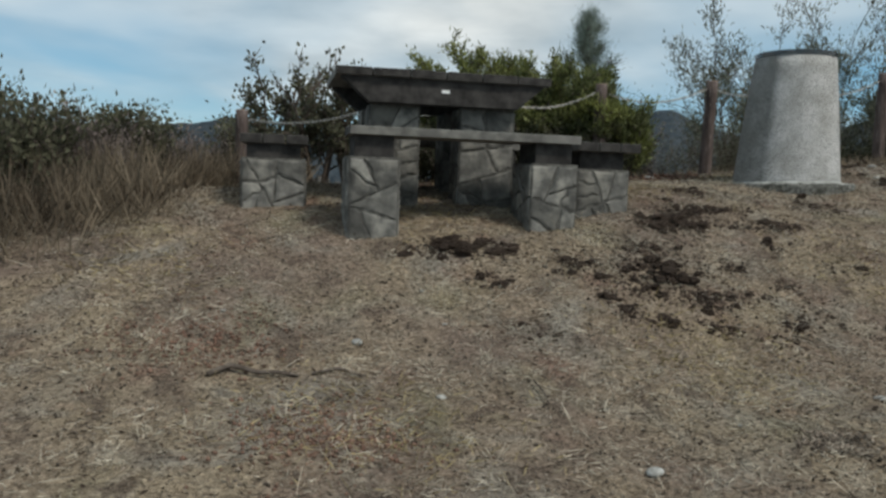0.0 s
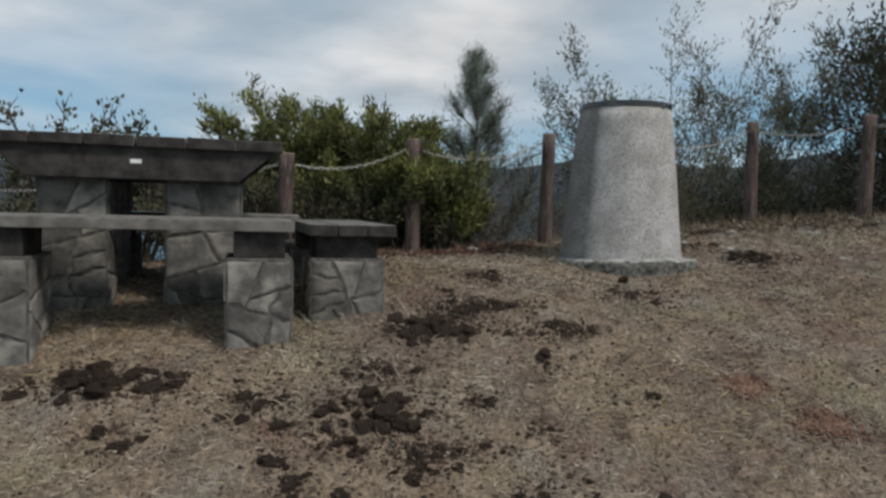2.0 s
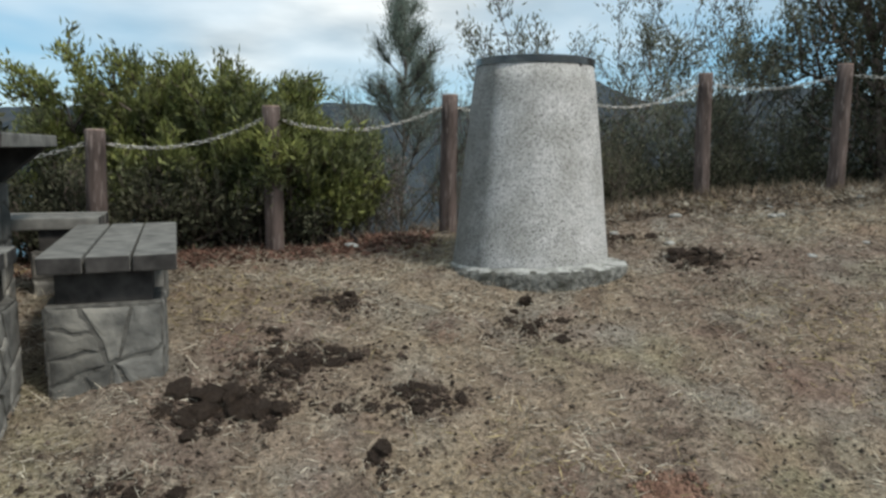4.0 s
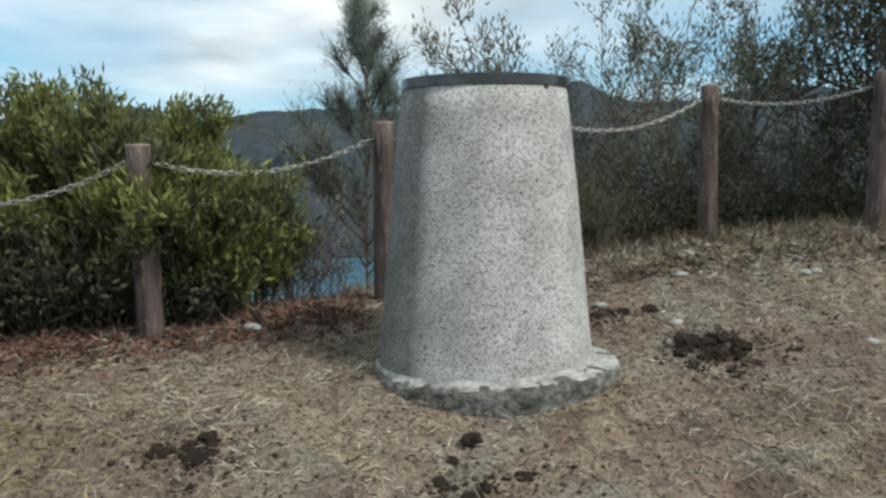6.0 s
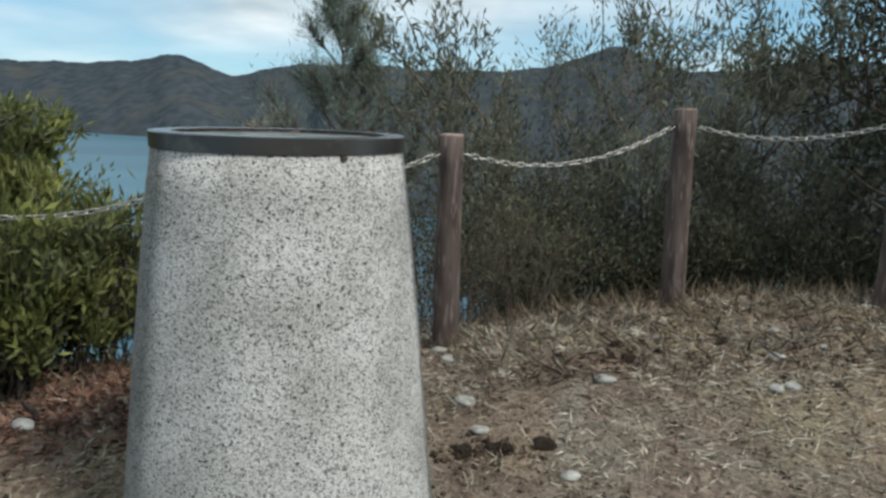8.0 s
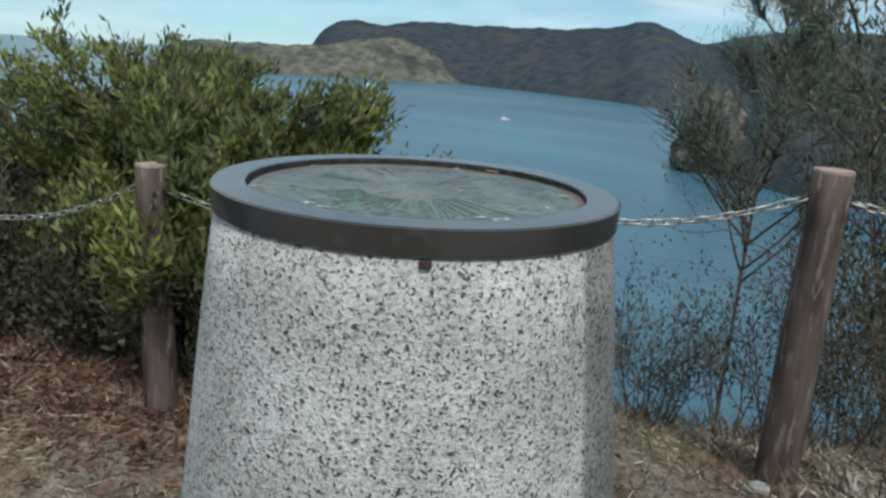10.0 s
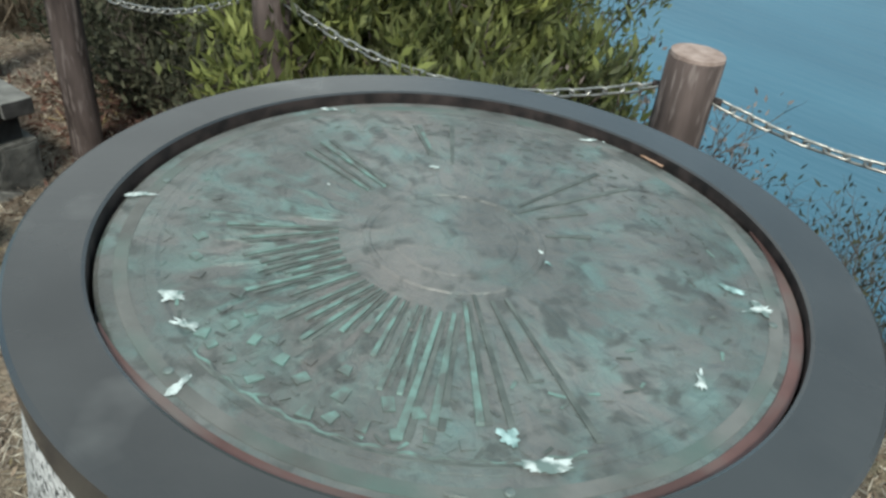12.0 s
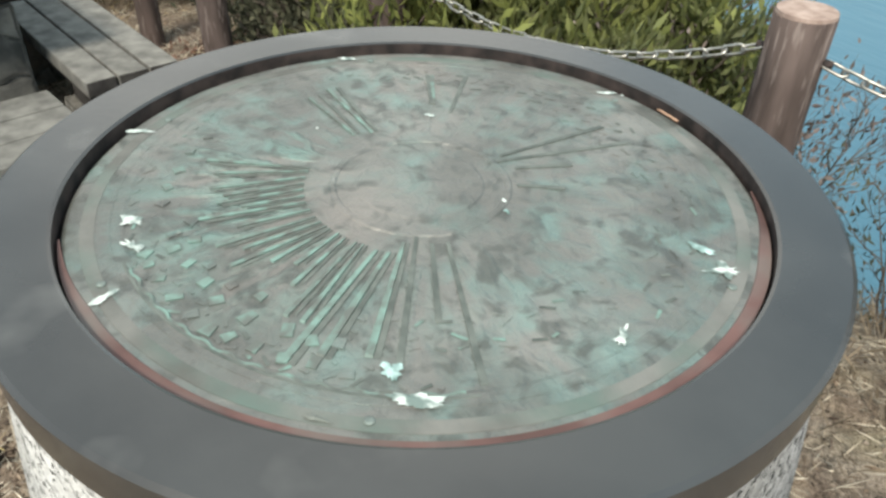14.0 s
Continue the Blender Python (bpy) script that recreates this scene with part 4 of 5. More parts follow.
def stone_faces(parent, x0, x1, y0, y1, z0, z1, seed, limit=0.024, mortar=0.010, proud=0.008):
    rnd = random.Random(seed)
    for axis, sgn in (("x", -1), ("x", 1), ("y", -1), ("y", 1)):
        lo, hi = (y0, y1) if axis == "x" else (x0, x1)
        for poly in split_polys([(lo, z0), (hi, z0), (hi, z1), (lo, z1)], limit, rnd):
            bent = []
            for a, b in zip(poly, poly[1:] + poly[:1]):
                edge = any(abs(a[k] - e) < 1e-6 and abs(b[k] - e) < 1e-6 for k, e in ((0, lo), (0, hi), (1, z0), (1, z1)))
                bent.append(a)
                for u in (0.33, 0.67):
                    mx, my = a[0] + (b[0] - a[0]) * u, a[1] + (b[1] - a[1]) * u
                    k = 0.0 if edge else 0.022
                    bent.append((mx + k * noise.noise(Vector((mx * 14, my * 14, seed))), my + k * noise.noise(Vector((mx * 14, my * 14, seed + 9)))))
            poly = bent
            cx, cy = sum(p[0] for p in poly) / len(poly), sum(p[1] for p in poly) / len(poly)
            bm = bmesh.new()
            rings = []
            dep = proud * rnd.uniform(0.6, 1.3)
            for inset, out in ((mortar * 0.5, -0.012), (mortar * 0.7, dep * 0.6), (mortar * 0.7 + 0.010, dep)):
                ring = []
                for px, py in poly:
                    d = math.hypot(px - cx, py - cy) or 1
                    k = max(0.2, 1 - inset * 1.5 / d)
                    u, w = cx + (px - cx) * k + rnd.uniform(-0.002, 0.002), cy + (py - cy) * k + rnd.uniform(-0.002, 0.002)
                    ring.append(bm.verts.new(((x0 if sgn < 0 else x1) + sgn * out, u, w) if axis == "x" else (u, (y0 if sgn < 0 else y1) + sgn * out, w)))
                rings.append(ring)
            n = len(poly)
            for a, b in zip(rings, rings[1:]):
                for i in range(n):
                    bm.faces.new((a[i], a[(i + 1) % n], b[(i + 1) % n], b[i]))
            bm.faces.new(rings[-1])
            part("stone", bm, M_STONE, parent)


def plank(parent, x0, x1, y0, y1, z0, z1):
    bm = box(bmesh.new(), x0, x1, y0, y1, z0, z1, 0.005, 0.0018)
    ob = part("plank", bm, M_PLANK, parent)
    ob.data.materials.append(M_BEARER)
    for f in ob.data.polygons:
        if abs(f.normal.y) > 0.7:
            f.material_index = 1
    return ob


def seat_unit(name, label, category, x, y, top, turn, width, length, boards, thick, bearer, piers, pier_w, pier_d, seed, group=""):
    """Boards along local y from the near end's middle, on bearers and rubble piers set across at the given distances along y."""
    root = empty(name, pose(x, y, top, 0, 0, turn), label, category, group)
    gap = 0.009
    bw = (width + gap) / boards - gap
    for i in range(boards):
        a = -width / 2 + i * (bw + gap)
        off = random.uniform(-0.006, 0.006)
        plank(root, a, a + bw, off, length + off, -thick, random.uniform(-0.002, 0.001))
    for px, py in piers:
        part("bearer", box(bmesh.new(), px - pier_w / 2 + 0.03, px + pier_w / 2 - 0.03, py - pier_d / 2 + 0.03, py + pier_d / 2 - 0.03, -thick - bearer, -thick, 0.004), M_BEARER, root, "dark timber bearer")
        w = Matrix.Translation((x, y, 0)) @ Matrix.Rotation(radians(turn), 4, "Z") @ Vector((px, py, 0))
        bottom = gz(w.x, w.y) - top - 0.12
        pier = part("pier", box(bmesh.new(), px - pier_w / 2, px + pier_w / 2, py - pier_d / 2, py + pier_d / 2, bottom, -thick - bearer, 0.004), M_MORTAR, root, "grey rubble-stone pier")
        stone_faces(pier, px - pier_w / 2, px + pier_w / 2, py - pier_d / 2, py + pier_d / 2, bottom, -thick - bearer - 0.004, seed)
        seed += 1
    return root


TURN = 11.5
BENCH = "weathered grey three-plank bench on rubble-stone piers"
# table: near end in the middle of the set
TX, TY, TZ = 0.03, 4.98, 1.737
table = seat_unit("picnic_table", "dark weathered plank picnic table on rubble-stone piers", "table", TX, TY, TZ, TURN, 1.36, 0.96, 6, 0.05, 0.0, (), 0.3, 0.3, 11)
for y in (0.08, 0.88):
    bm = bmesh.new()
    box(bm, -0.645, 0.645, y - 0.05, y + 0.05, -0.205, -0.05, 0.006)
    for v in bm.verts:
        if v.co.z < -0.12:
            v.co.x *= 0.74       # ends cut on the slope
    part("bearer", bm, M_BEARER, table, "dark timber bearer")
for px, half in ((-0.295, 0.155), (0.305, 0.180)):
    for py in (0.26, 0.76):
        w = Matrix.Translation((TX, TY, 0)) @ Matrix.Rotation(radians(TURN), 4, "Z") @ Vector((px, py, 0))
        bottom = gz(w.x, w.y) - TZ - 0.12
        pier = part("pier", box(bmesh.new(), px - half, px + half, py - 0.13, py + 0.13, bottom, -0.205, 0.004), M_MORTAR, table, "grey rubble-stone pier")
        stone_faces(pier, px - half, px + half, py - 0.13, py + 0.13, bottom, -0.21, int(px * 100) + int(py * 100), limit=0.030)
part("plaque", box(bmesh.new(), -0.025, 0.025, 0.024, 0.029, -0.13, -0.11, 0.001), M_WHITE, table, "tiny white plaque")
# benches: front (along x), left, right, rear
seat_unit("bench", BENCH, "bench", 0.778, 4.869, 1.362, TURN + 90, 0.40, 1.338, 3, 0.050, 0.118, ((0.0, 0.145), (0.0, 1.195)), 0.37, 0.282, 21, "benches round the table")
seat_unit("bench", BENCH, "bench", -1.02, 4.95, 1.314, TURN, 0.41, 1.12, 3, 0.055, 0.09, ((0.0, 0.15), (0.0, 0.95)), 0.39, 0.28, 31, "benches round the table")
seat_unit("bench", BENCH, "bench", 1.06, 4.97, 1.342, TURN + 2, 0.42, 1.08, 3, 0.055, 0.11, ((-0.02, 0.18), (-0.02, 0.92)), 0.36, 0.28, 41, "benches round the table")
seat_unit("bench", BENCH, "bench", 0.627, 6.235, 1.362, TURN + 90, 0.31, 1.25, 3, 0.055, 0.10, ((0.0, 0.16), (0.0, 1.09)), 0.32, 0.26, 51, "benches round the table")


# ---- plants ----
def leaf_quads(base, direc, length, width, rs, droop=0.0):
    """Diamond leaves: arrays of base points, directions, lengths and widths."""
    n = len(base)
    d = direc / np.linalg.norm(direc, axis=1)[:, None]
    side = np.cross(d, rs.normal(0, 1, (n, 3)))
    side /= np.linalg.norm(side, axis=1)[:, None] + 1e-9
    nrm = np.cross(d, side)
    L, W = length[:, None], width[:, None]
    v = np.stack([base, base + d * L * 0.45 + side * W + nrm * W * 0.3, base + d * L - nrm * W * droop, base + d * L * 0.45 - side * W + nrm * W * 0.3], 1)
    return v.reshape(-1, 3), np.arange(4 * n).reshape(-1, 4)


def grow(rs, base, height, spread, stems, lean=(0, 0), levels=2, kids=5, r0=0.03, wiggle=0.12, kid_len=0.5, kid_from=0.3, cone=0.0):
    """Limbs of a shrub: lists of (points, radii), and the twigs' points for the leaves."""
    limbs, tips = [], []

    def limb(p, d, length, r, level):
        n, pts = 6, [p]
        for i in range(n):
            d = d + Vector(rs.normal(0, wiggle * (0.45 if level == 0 else 1.0), 3)) + Vector((0, 0, 0.06))
            d.normalize()
            pts.append(pts[-1] + d * length / n)
        limbs.append((pts, [r * (1 - 0.8 * i / n) for i in range(n + 1)]))
        if level == levels:
            tips.append(pts)
            return
        for k in range(kids):
            u = kid_from + (1 - kid_from) * (k + rs.uniform(0, 1)) / kids
            j = min(int(u * n), n - 1)
            q = pts[j].lerp(pts[j + 1], u * n - j)
            out = Vector(rs.normal(0, 1, 3))
            out = (out - out.dot(d) * d).normalized()
            limb(q, (d * 0.75 + out * 0.75).normalized(), length * kid_len * rs.uniform(0.7, 1.2) * (1 - cone * (u - kid_from) if level == 0 else 1), r * 0.5, level + 1)
        tips.append(pts[3:])

    for s in range(stems):
        a = 2 * math.pi * (s + rs.uniform(0, 0.7)) / stems
        d = Vector((math.cos(a) * spread + lean[0], math.sin(a) * spread + lean[1], 1)).normalized()
        limb(Vector(base) + Vector((math.cos(a), math.sin(a), 0)) * 0.05, d, height * rs.uniform(0.75, 1.05), r0, 0)
    return limbs, tips


def plant(name, label, category, base, height, spread, stems, leaves, leaf_len, leaf_w, mat, seed, group="", leaf_up=0.6, scatter=0.05, lean=(0, 0), kids=5, levels=2, r0=0.025, kid_len=0.5, kid_from=0.3, wiggle=0.12, droop=0.0, cone=0.0):
    rs = np.random.RandomState(seed)
    root = empty(name, Matrix.Translation(base), label, category, group)
    limbs, tips = grow(rs, (0, 0, 0), height, spread, stems, lean, levels, kids, r0, wiggle, kid_len, kid_from, cone)
    bm = bmesh.new()
    for pts, radii in limbs:
        tube(bm, pts, radii, 5)
    part("trunk", bm, M_BARK, root, "thin woody stems", smooth=True)
    segs = np.array([[p[:], q[:]] for pts in tips for p, q in zip(pts, pts[1:])])
    pick = rs.randint(0, len(segs), leaves)
    u = rs.uniform(0, 1, (leaves, 1))
    b = segs[pick, 0] * (1 - u) + segs[pick, 1] * u + rs.normal(0, scatter, (leaves, 3))
    d = segs[pick, 1] - segs[pick, 0]
    d = d / np.linalg.norm(d, axis=1)[:, None] * 0.7 + rs.normal(0, 0.55, (leaves, 3)) + np.array([0, 0, leaf_up])
    v, f = leaf_quads(b, d, leaf_len * rs.uniform(0.6, 1.3, leaves), leaf_w * rs.uniform(0.7, 1.3, leaves), rs, droop)
    quads("crown", v, f, mat, root)
    return root


def at(x, y, dz=-0.03):
    return (x, y, gz(x, y) + dz)


SHRUB = "leafy green coastal shrub growing behind the chain fence"
# the green shrubs between the table and the sea
for i, (x, y, top, n, mat) in enumerate(((0.29, 7.62, 2.26, 6500, M_GREEN), (0.61, 7.62, 2.38, 8600, M_GREEN), (0.92, 7.58, 2.34, 8600, M_GREEN), (1.20, 7.50, 2.24, 7600, M_GREEN), (0.77, 7.90, 2.19, 6500, M_GREEN), (-0.06, 7.80, 2.06, 4500, M_GREEN),
                                         (-0.83, 7.60, 2.01, 1000, M_OLIVE), (-1.18, 7.6, 2.28, 1100, M_OLIVE), (-1.5, 7.65, 2.17, 1000, M_OLIVE))):
    b = at(x, y)
    plant("shrub", SHRUB, "shrub", b, (top - b[2]) * 0.76, 0.30, 6, int(n * 1.75), *((0.054, 0.0070) if mat is M_GREEN else (0.052, 0.0150)), mat, 100 + i, "shrubs behind the fence", kids=8, scatter=0.026, kid_len=0.34, kid_from=0.30, leaf_up=0.7)
for i, (x, y, h) in enumerate(((0.20, 7.25, 0.50), (0.62, 7.30, 0.55), (1.02, 7.34, 0.58), (1.44, 7.36, 0.52), (1.58, 7.52, 0.66), (-0.25, 7.35, 0.55), (0.0, 7.85, 0.8), (0.45, 7.95, 0.85), (0.85, 8.0, 0.85), (1.25, 7.95, 0.85), (-0.45, 7.9, 0.75), (0.65, 7.7, 0.7), (1.4, 7.7, 0.6))):
    plant("low_shrub", "low dark-green shrub at the foot of the fence", "shrub", at(x, y), h, 0.5, 6, 3200, 0.042, 0.0070, (M_DARKLEAF, M_GREEN, M_OLIVE, M_GREEN, M_GREEN)[i % 5], 150 + i, "low shrubs behind the fence", kids=6, scatter=0.035, r0=0.012, kid_len=0.4, kid_from=0.2, leaf_up=0.6)
for i, (x, y, h) in enumerate(((1.57, 7.10, 0.56), (1.45, 7.22, 0.70), (0.89, 7.20, 0.66), (1.28, 7.06, 0.74))):
    plant("shrub", SHRUB, "shrub", at(x, y), h, 0.22, 5, 3000, 0.054, 0.0070, M_GREEN, 180 + i, "shrubs behind the fence", kids=6, scatter=0.026, r0=0.010, kid_len=0.34, kid_from=0.3, leaf_up=0.7)
b = at(1.40, 7.08)
plant("shrub", SHRUB, "shrub", b, 0.78, 0.16, 5, 3800, 0.054, 0.0070, M_GREEN, 191, "shrubs behind the fence", kids=7, scatter=0.026, r0=0.010, kid_len=0.30, kid_from=0.55, leaf_up=0.6, lean=(0.05, -0.22))
for i, (x, y, h) in enumerate(((2.1, 7.65, 0.38), (2.5, 7.75, 0.42), (2.8, 7.65, 0.38), (3.05, 7.75, 0.46), (2.7, 8.0, 0.55), (3.35, 7.7, 0.40), (3.6, 7.65, 0.48), (3.2, 7.95, 0.6), (3.5, 8.05, 0.6))):
    plant("wispy_shrub", "wispy half-bare shrub on the cliff edge", "shrub", at(x, y), h, 0.35, 7, 560, 0.026, 0.0036, (M_OLIVE, M_DARKLEAF)[i % 2], 170 + i, "wispy shrubs on the edge", kids=6, scatter=0.025, r0=0.0038, kid_len=0.42, kid_from=0.25, leaf_up=0.6)
for i, (x, y, h) in enumerate(((1.70, 7.66, 0.62), (1.86, 7.52, 0.40), (1.95, 7.80, 0.55))):
    plant("bare_shrub", "grey half-bare shrub with twiggy branches", "shrub", at(x, y), h, 0.30, 7, 900, 0.030, 0.0050, (M_DRYTWIG, M_OLIVE)[i % 2], 160 + i, "bare shrubs behind the fence", kids=7, scatter=0.03, r0=0.005, kid_len=0.42, kid_from=0.2, leaf_up=0.5)
# leafy ends of the shrubs towards the sea, and dark growth at their feet
for i, (x, y, h) in enumerate(((1.50, 7.02, 0.66), (1.62, 7.06, 0.62), (1.70, 7.34, 0.58), (1.76, 7.46, 0.52), (1.42, 7.36, 0.66), (1.20, 7.20, 0.62))):
    plant("shrub", SHRUB, "shrub", at(x, y), h, 0.26, 6, 3400, 0.056, 0.0076, M_GREEN, 195 + i, "shrubs behind the fence", kids=7, scatter=0.028, r0=0.009, kid_len=0.34, kid_from=0.25, leaf_up=0.7)
# dark leaf colour here also stands in for the shade under the shrubs
for i, (x, y, h) in enumerate(((0.05, 6.95, 0.42), (0.42, 7.02, 0.46), (0.80, 7.04, 0.48), (1.12, 7.06, 0.46), (1.55, 7.05, 0.30), (-0.35, 7.05, 0.46))):
    plant("low_shrub", "low dark-green shrub at the foot of the fence", "shrub", at(x, y), h, 0.55, 7, 2600, 0.040, 0.0075, (M_DARKLEAF, M_OLIVE)[i % 2], 140 + i, "low shrubs behind the fence", kids=6, scatter=0.04, r0=0.009, kid_len=0.42, kid_from=0.15, leaf_up=0.4)
# feathery tree behind
b = (2.34, 13.1, -2.6)
plant("she_oak_tree", "feathery grey-green needle-leaved tree on the slope", "tree", b, 6.3, 0.0, 1, 20000, 0.12, 0.0034, M_NEEDLE, 7, leaf_up=0.40, scatter=0.07, kids=46, r0=0.03, kid_len=0.25, kid_from=0.46, cone=1.65, wiggle=0.03, lean=(-0.02, 0))
# open, thin-leaved trees towards the right
THIN = "thin sparse-leaved tree with slender leaning stems"
for i, (x, y, top, lean, n) in enumerate(((4.10, 9.5, 3.75, (-0.42, 0), 1900), (4.8, 9.3, 3.58, (0.12, 0), 1900), (5.53, 9.05, 3.8, (0.02, 0), 2000), (6.33, 9.25, 3.26, (0, 0), 1500), (7.22, 8.95, 3.92, (0.1, 0), 2200), (5.05, 10.75, 4.18, (-0.05, 0), 1900), (4.58, 11.35, 3.76, (-0.1, 0), 1500))):
    b = at(x, y)
    plant("thin_tree", THIN, "tree", b, (top - b[2]) * 0.78, 0.16, 4, int(n * 2.6), 0.070, 0.0075, M_PALELEAF, 200 + i, "open trees behind the fence", leaf_up=0.5, scatter=0.045, lean=lean, kids=8, r0=0.014, kid_len=0.30, kid_from=0.40)
# dark tree beside the last posts
for i, (x, y, h) in enumerate(((6.15, 7.95, 2.5), (7.1, 7.9, 2.9))):
    b = at(x, y)
    plant("dark_tree", "dense dark-leaved tree beside the fence", "tree", b, h, 0.3, 5, 9800, 0.07, 0.010, M_DARKLEAF, 300 + i, "dark trees by the fence", leaf_up=0.2, scatter=0.10, kids=7, r0=0.05, kid_len=0.42, kid_from=0.2)
# low scrub that closes the slope behind the fence
SCRUB = "dull brown-green scrub covering the slope"
rs0 = np.random.RandomState(12)
spots = [(x, 8.2 + rs0.uniform(0, 0.6) - 0.45 * max(0, x - 4.9), 1.70) for x in np.arange(3.75, 9.0, 0.40)]
spots += [(x, 9.0 + rs0.uniform(0, 1.0) - 0.3 * max(0, x - 4.9), 2.10) for x in np.arange(3.8, 9.5, 0.45)]
spots += [(x, 10.1 + rs0.uniform(0, 0.9), 2.25) for x in np.arange(3.6, 9.8, 0.5)]
spots = [(x, y, max(0.5, (top - gz(x, y)) * 0.8)) for x, y, top in spots]
for i, (x, y, h) in enumerate(spots):
    plant("scrub_bush", SCRUB, "bush", at(x, y), h * rs0.uniform(0.75, 1.08), 0.4, 6, 5200, 0.036, 0.0062, (M_OLIVE, M_DARKLEAF, M_DARKLEAF)[i % 3], 400 + i, "scrub on the slope", kids=5, scatter=0.07, r0=0.014, kid_len=0.5, kid_from=0.15)
# thicket of dry shrubs and tall dead grass on the left
rs2 = np.random.RandomState(19)
for i in range(26):
    x, y = -5.0 + 0.54 * (i % 6) + rs2.uniform(-0.15, 0.15), 5.5 + 0.6 * (i // 6) + rs2.uniform(-0.2, 0.2)
    b = at(x, y)
    plant("dead_shrub", "tangled grey-brown dead shrub among tall grass", "shrub", b, max(0.5, 1.72 - 0.10 * max(0, x + 3.6) - b[2]) * 0.60 * rs2.uniform(0.85, 1.08), 0.45, 6, 2600, 0.045, 0.0062, M_DRYTWIG, 560 + i, "dead shrubs in the grass", kids=6, scatter=0.06, r0=0.010, kid_len=0.45, kid_from=0.15)
for i, (x, y, h, n) in enumerate(((-2.5, 4.7, 0.62, 2200), (-3.1, 5.3, 0.72, 2200), (-2.3, 5.8, 0.55, 2200), (-3.5, 4.4, 0.75, 2200), (-2.5, 6.6, 0.62, 2400), (-1.75, 7.3, 0.65, 2400), (-3.6, 6.3, 0.85, 2400), (-3.1, 7.4, 0.85, 2400), (-4.6, 5.6, 1.0, 2400))):
    plant("dry_shrub", "straggly half-dead shrub in tall dry grass", "shrub", at(x, y), h * 0.95, 0.45, 7, int(n * 1.6), 0.045, 0.010, M_OLIVE, 500 + i, "dry shrubs in the grass", kids=6, scatter=0.05, r0=0.014, kid_len=0.45)


def grass_field(name, label, xs, ys, count, length, width, mat, seed, up=1.0, keep=None):
    rs = np.random.RandomState(seed)
    x, y = rs.uniform(*xs, count), rs.uniform(*ys, count)
    if keep is not None:
        ok = keep(x, y, rs)
        x, y = x[ok], y[ok]
    n = len(x)
    base = np.stack([x, y, ground_z(x, y) + 0.004], -1)
    d = rs.normal(0, 1, (n, 3))
    d[:, 2] = np.abs(d[:, 2]) * 0.2 + up
    v, f = leaf_quads(base, d, length * rs.uniform(0.35, 1.25, n), width * rs.uniform(0.6, 1.3, n), rs)
    return tagged(quads(name, v, f, mat), label, "grass", kind="stuff")


grass_field("tall_dry_grass", "thick stand of tall dead grass", (-5.2, -1.25), (3.2, 8.2), 40000, 0.40, 0.0042, M_DRYGRASS, 21, 2.0, lambda x, y, rs: (x < -1.92 + 0.25 * np.sin(y * 3) + np.maximum(y - 5.2, 0) * 0.5 + rs.normal(0, 0.12, len(x))) & (y > 3.5 + 0.3 * np.sin(x * 2.3) + 0.35 * np.abs(rs.normal(0, 1, len(x)))) & (x > -4.7 + 0.4 * np.sin(y * 1.7) + 0.4 * np.abs(rs.normal(0, 1, len(x)))))
grass_field("slope_grass", "rough dry grass on the steep slope", (-5.5, 9.5), (7.9, 14.0), 22000, 0.20, 0.0036, M_DRYGRASS, 27, 1.2)
grass_field("fence_grass", "dry tufts along the foot of the fence", (-1.0, 7.5), (6.3, 8.3), 16000, 0.11, 0.0026, M_DRYGRASS, 22, 1.3, lambda x, y, rs: y > 7.15 + rs.normal(0, 0.22, len(x)) - 0.4 * np.maximum(x - 4.4, 0))
CLEAR = lambda x, y, rs: (np.hypot(x - PX, y - PY) > 0.40) & (y < 7.6)
PATCHY = lambda x, y, rs: CLEAR(x, y, rs) & (np.sin(x * 4.1 + 1.3 * np.sin(y * 3.3)) * np.sin(y * 3.7 + 1.1 * np.sin(x * 2.9)) + 0.4 * np.sin(x * 13 + y * 9) * np.sin(y * 15 - x * 7) + rs.normal(0, 0.45, len(x)) > -0.05)
STRAW = "scattered cut straw lying on the soil"
grass_field("straw_litter", STRAW, (-2.4, 6.5), (0.6, 7.6), 190000, 0.045, 0.0015, M_STRAW, 23, 0.10, PATCHY)
grass_field("straw_litter", STRAW, (-2.4, 6.5), (0.6, 7.6), 26000, 0.115, 0.0014, M_STRAW, 33, 0.14, PATCHY)
grass_field("yellow_straw", "yellowish flattened dead grass in patches", (-1.8, 6.0), (1.5, 7.2), 60000, 0.080, 0.0016, M_YELLOWSTRAW, 34, 0.18, lambda x, y, rs: CLEAR(x, y, rs) & (np.sin(x * 2.3 + 2.0) * np.sin(y * 2.9 + 0.6 * x) + rs.normal(0, 0.28, len(x)) > 0.62))
grass_field("dark_litter", "dark broken twigs and leaf crumbs on the soil", (-2.4, 6.5), (0.6, 7.6), 60000, 0.030, 0.0030, M_LITTER, 35, 0.06, CLEAR)
grass_field("pale_debris", "bleached broken twigs and straw along the fence", (2.9, 5.8), (5.6, 7.7), 36000, 0.065, 0.0021, M_BLEACHED, 37, 0.12, lambda x, y, rs: PATCHY(x, y, rs) & (y > 6.75 + rs.normal(0, 0.40, len(x))))
grass_field("dark_debris", "dark broken twigs along the fence", (3.3, 5.8), (6.7, 7.7), 2600, 0.10, 0.0040, M_LITTER, 38, 0.25, CLEAR)
# small standing tufts
rs1 = np.random.RandomState(41)
TUFT_X, TUFT_Y = rs1.uniform(-1.9, 5.6, 420), rs1.uniform(1.0, 7.1, 420)


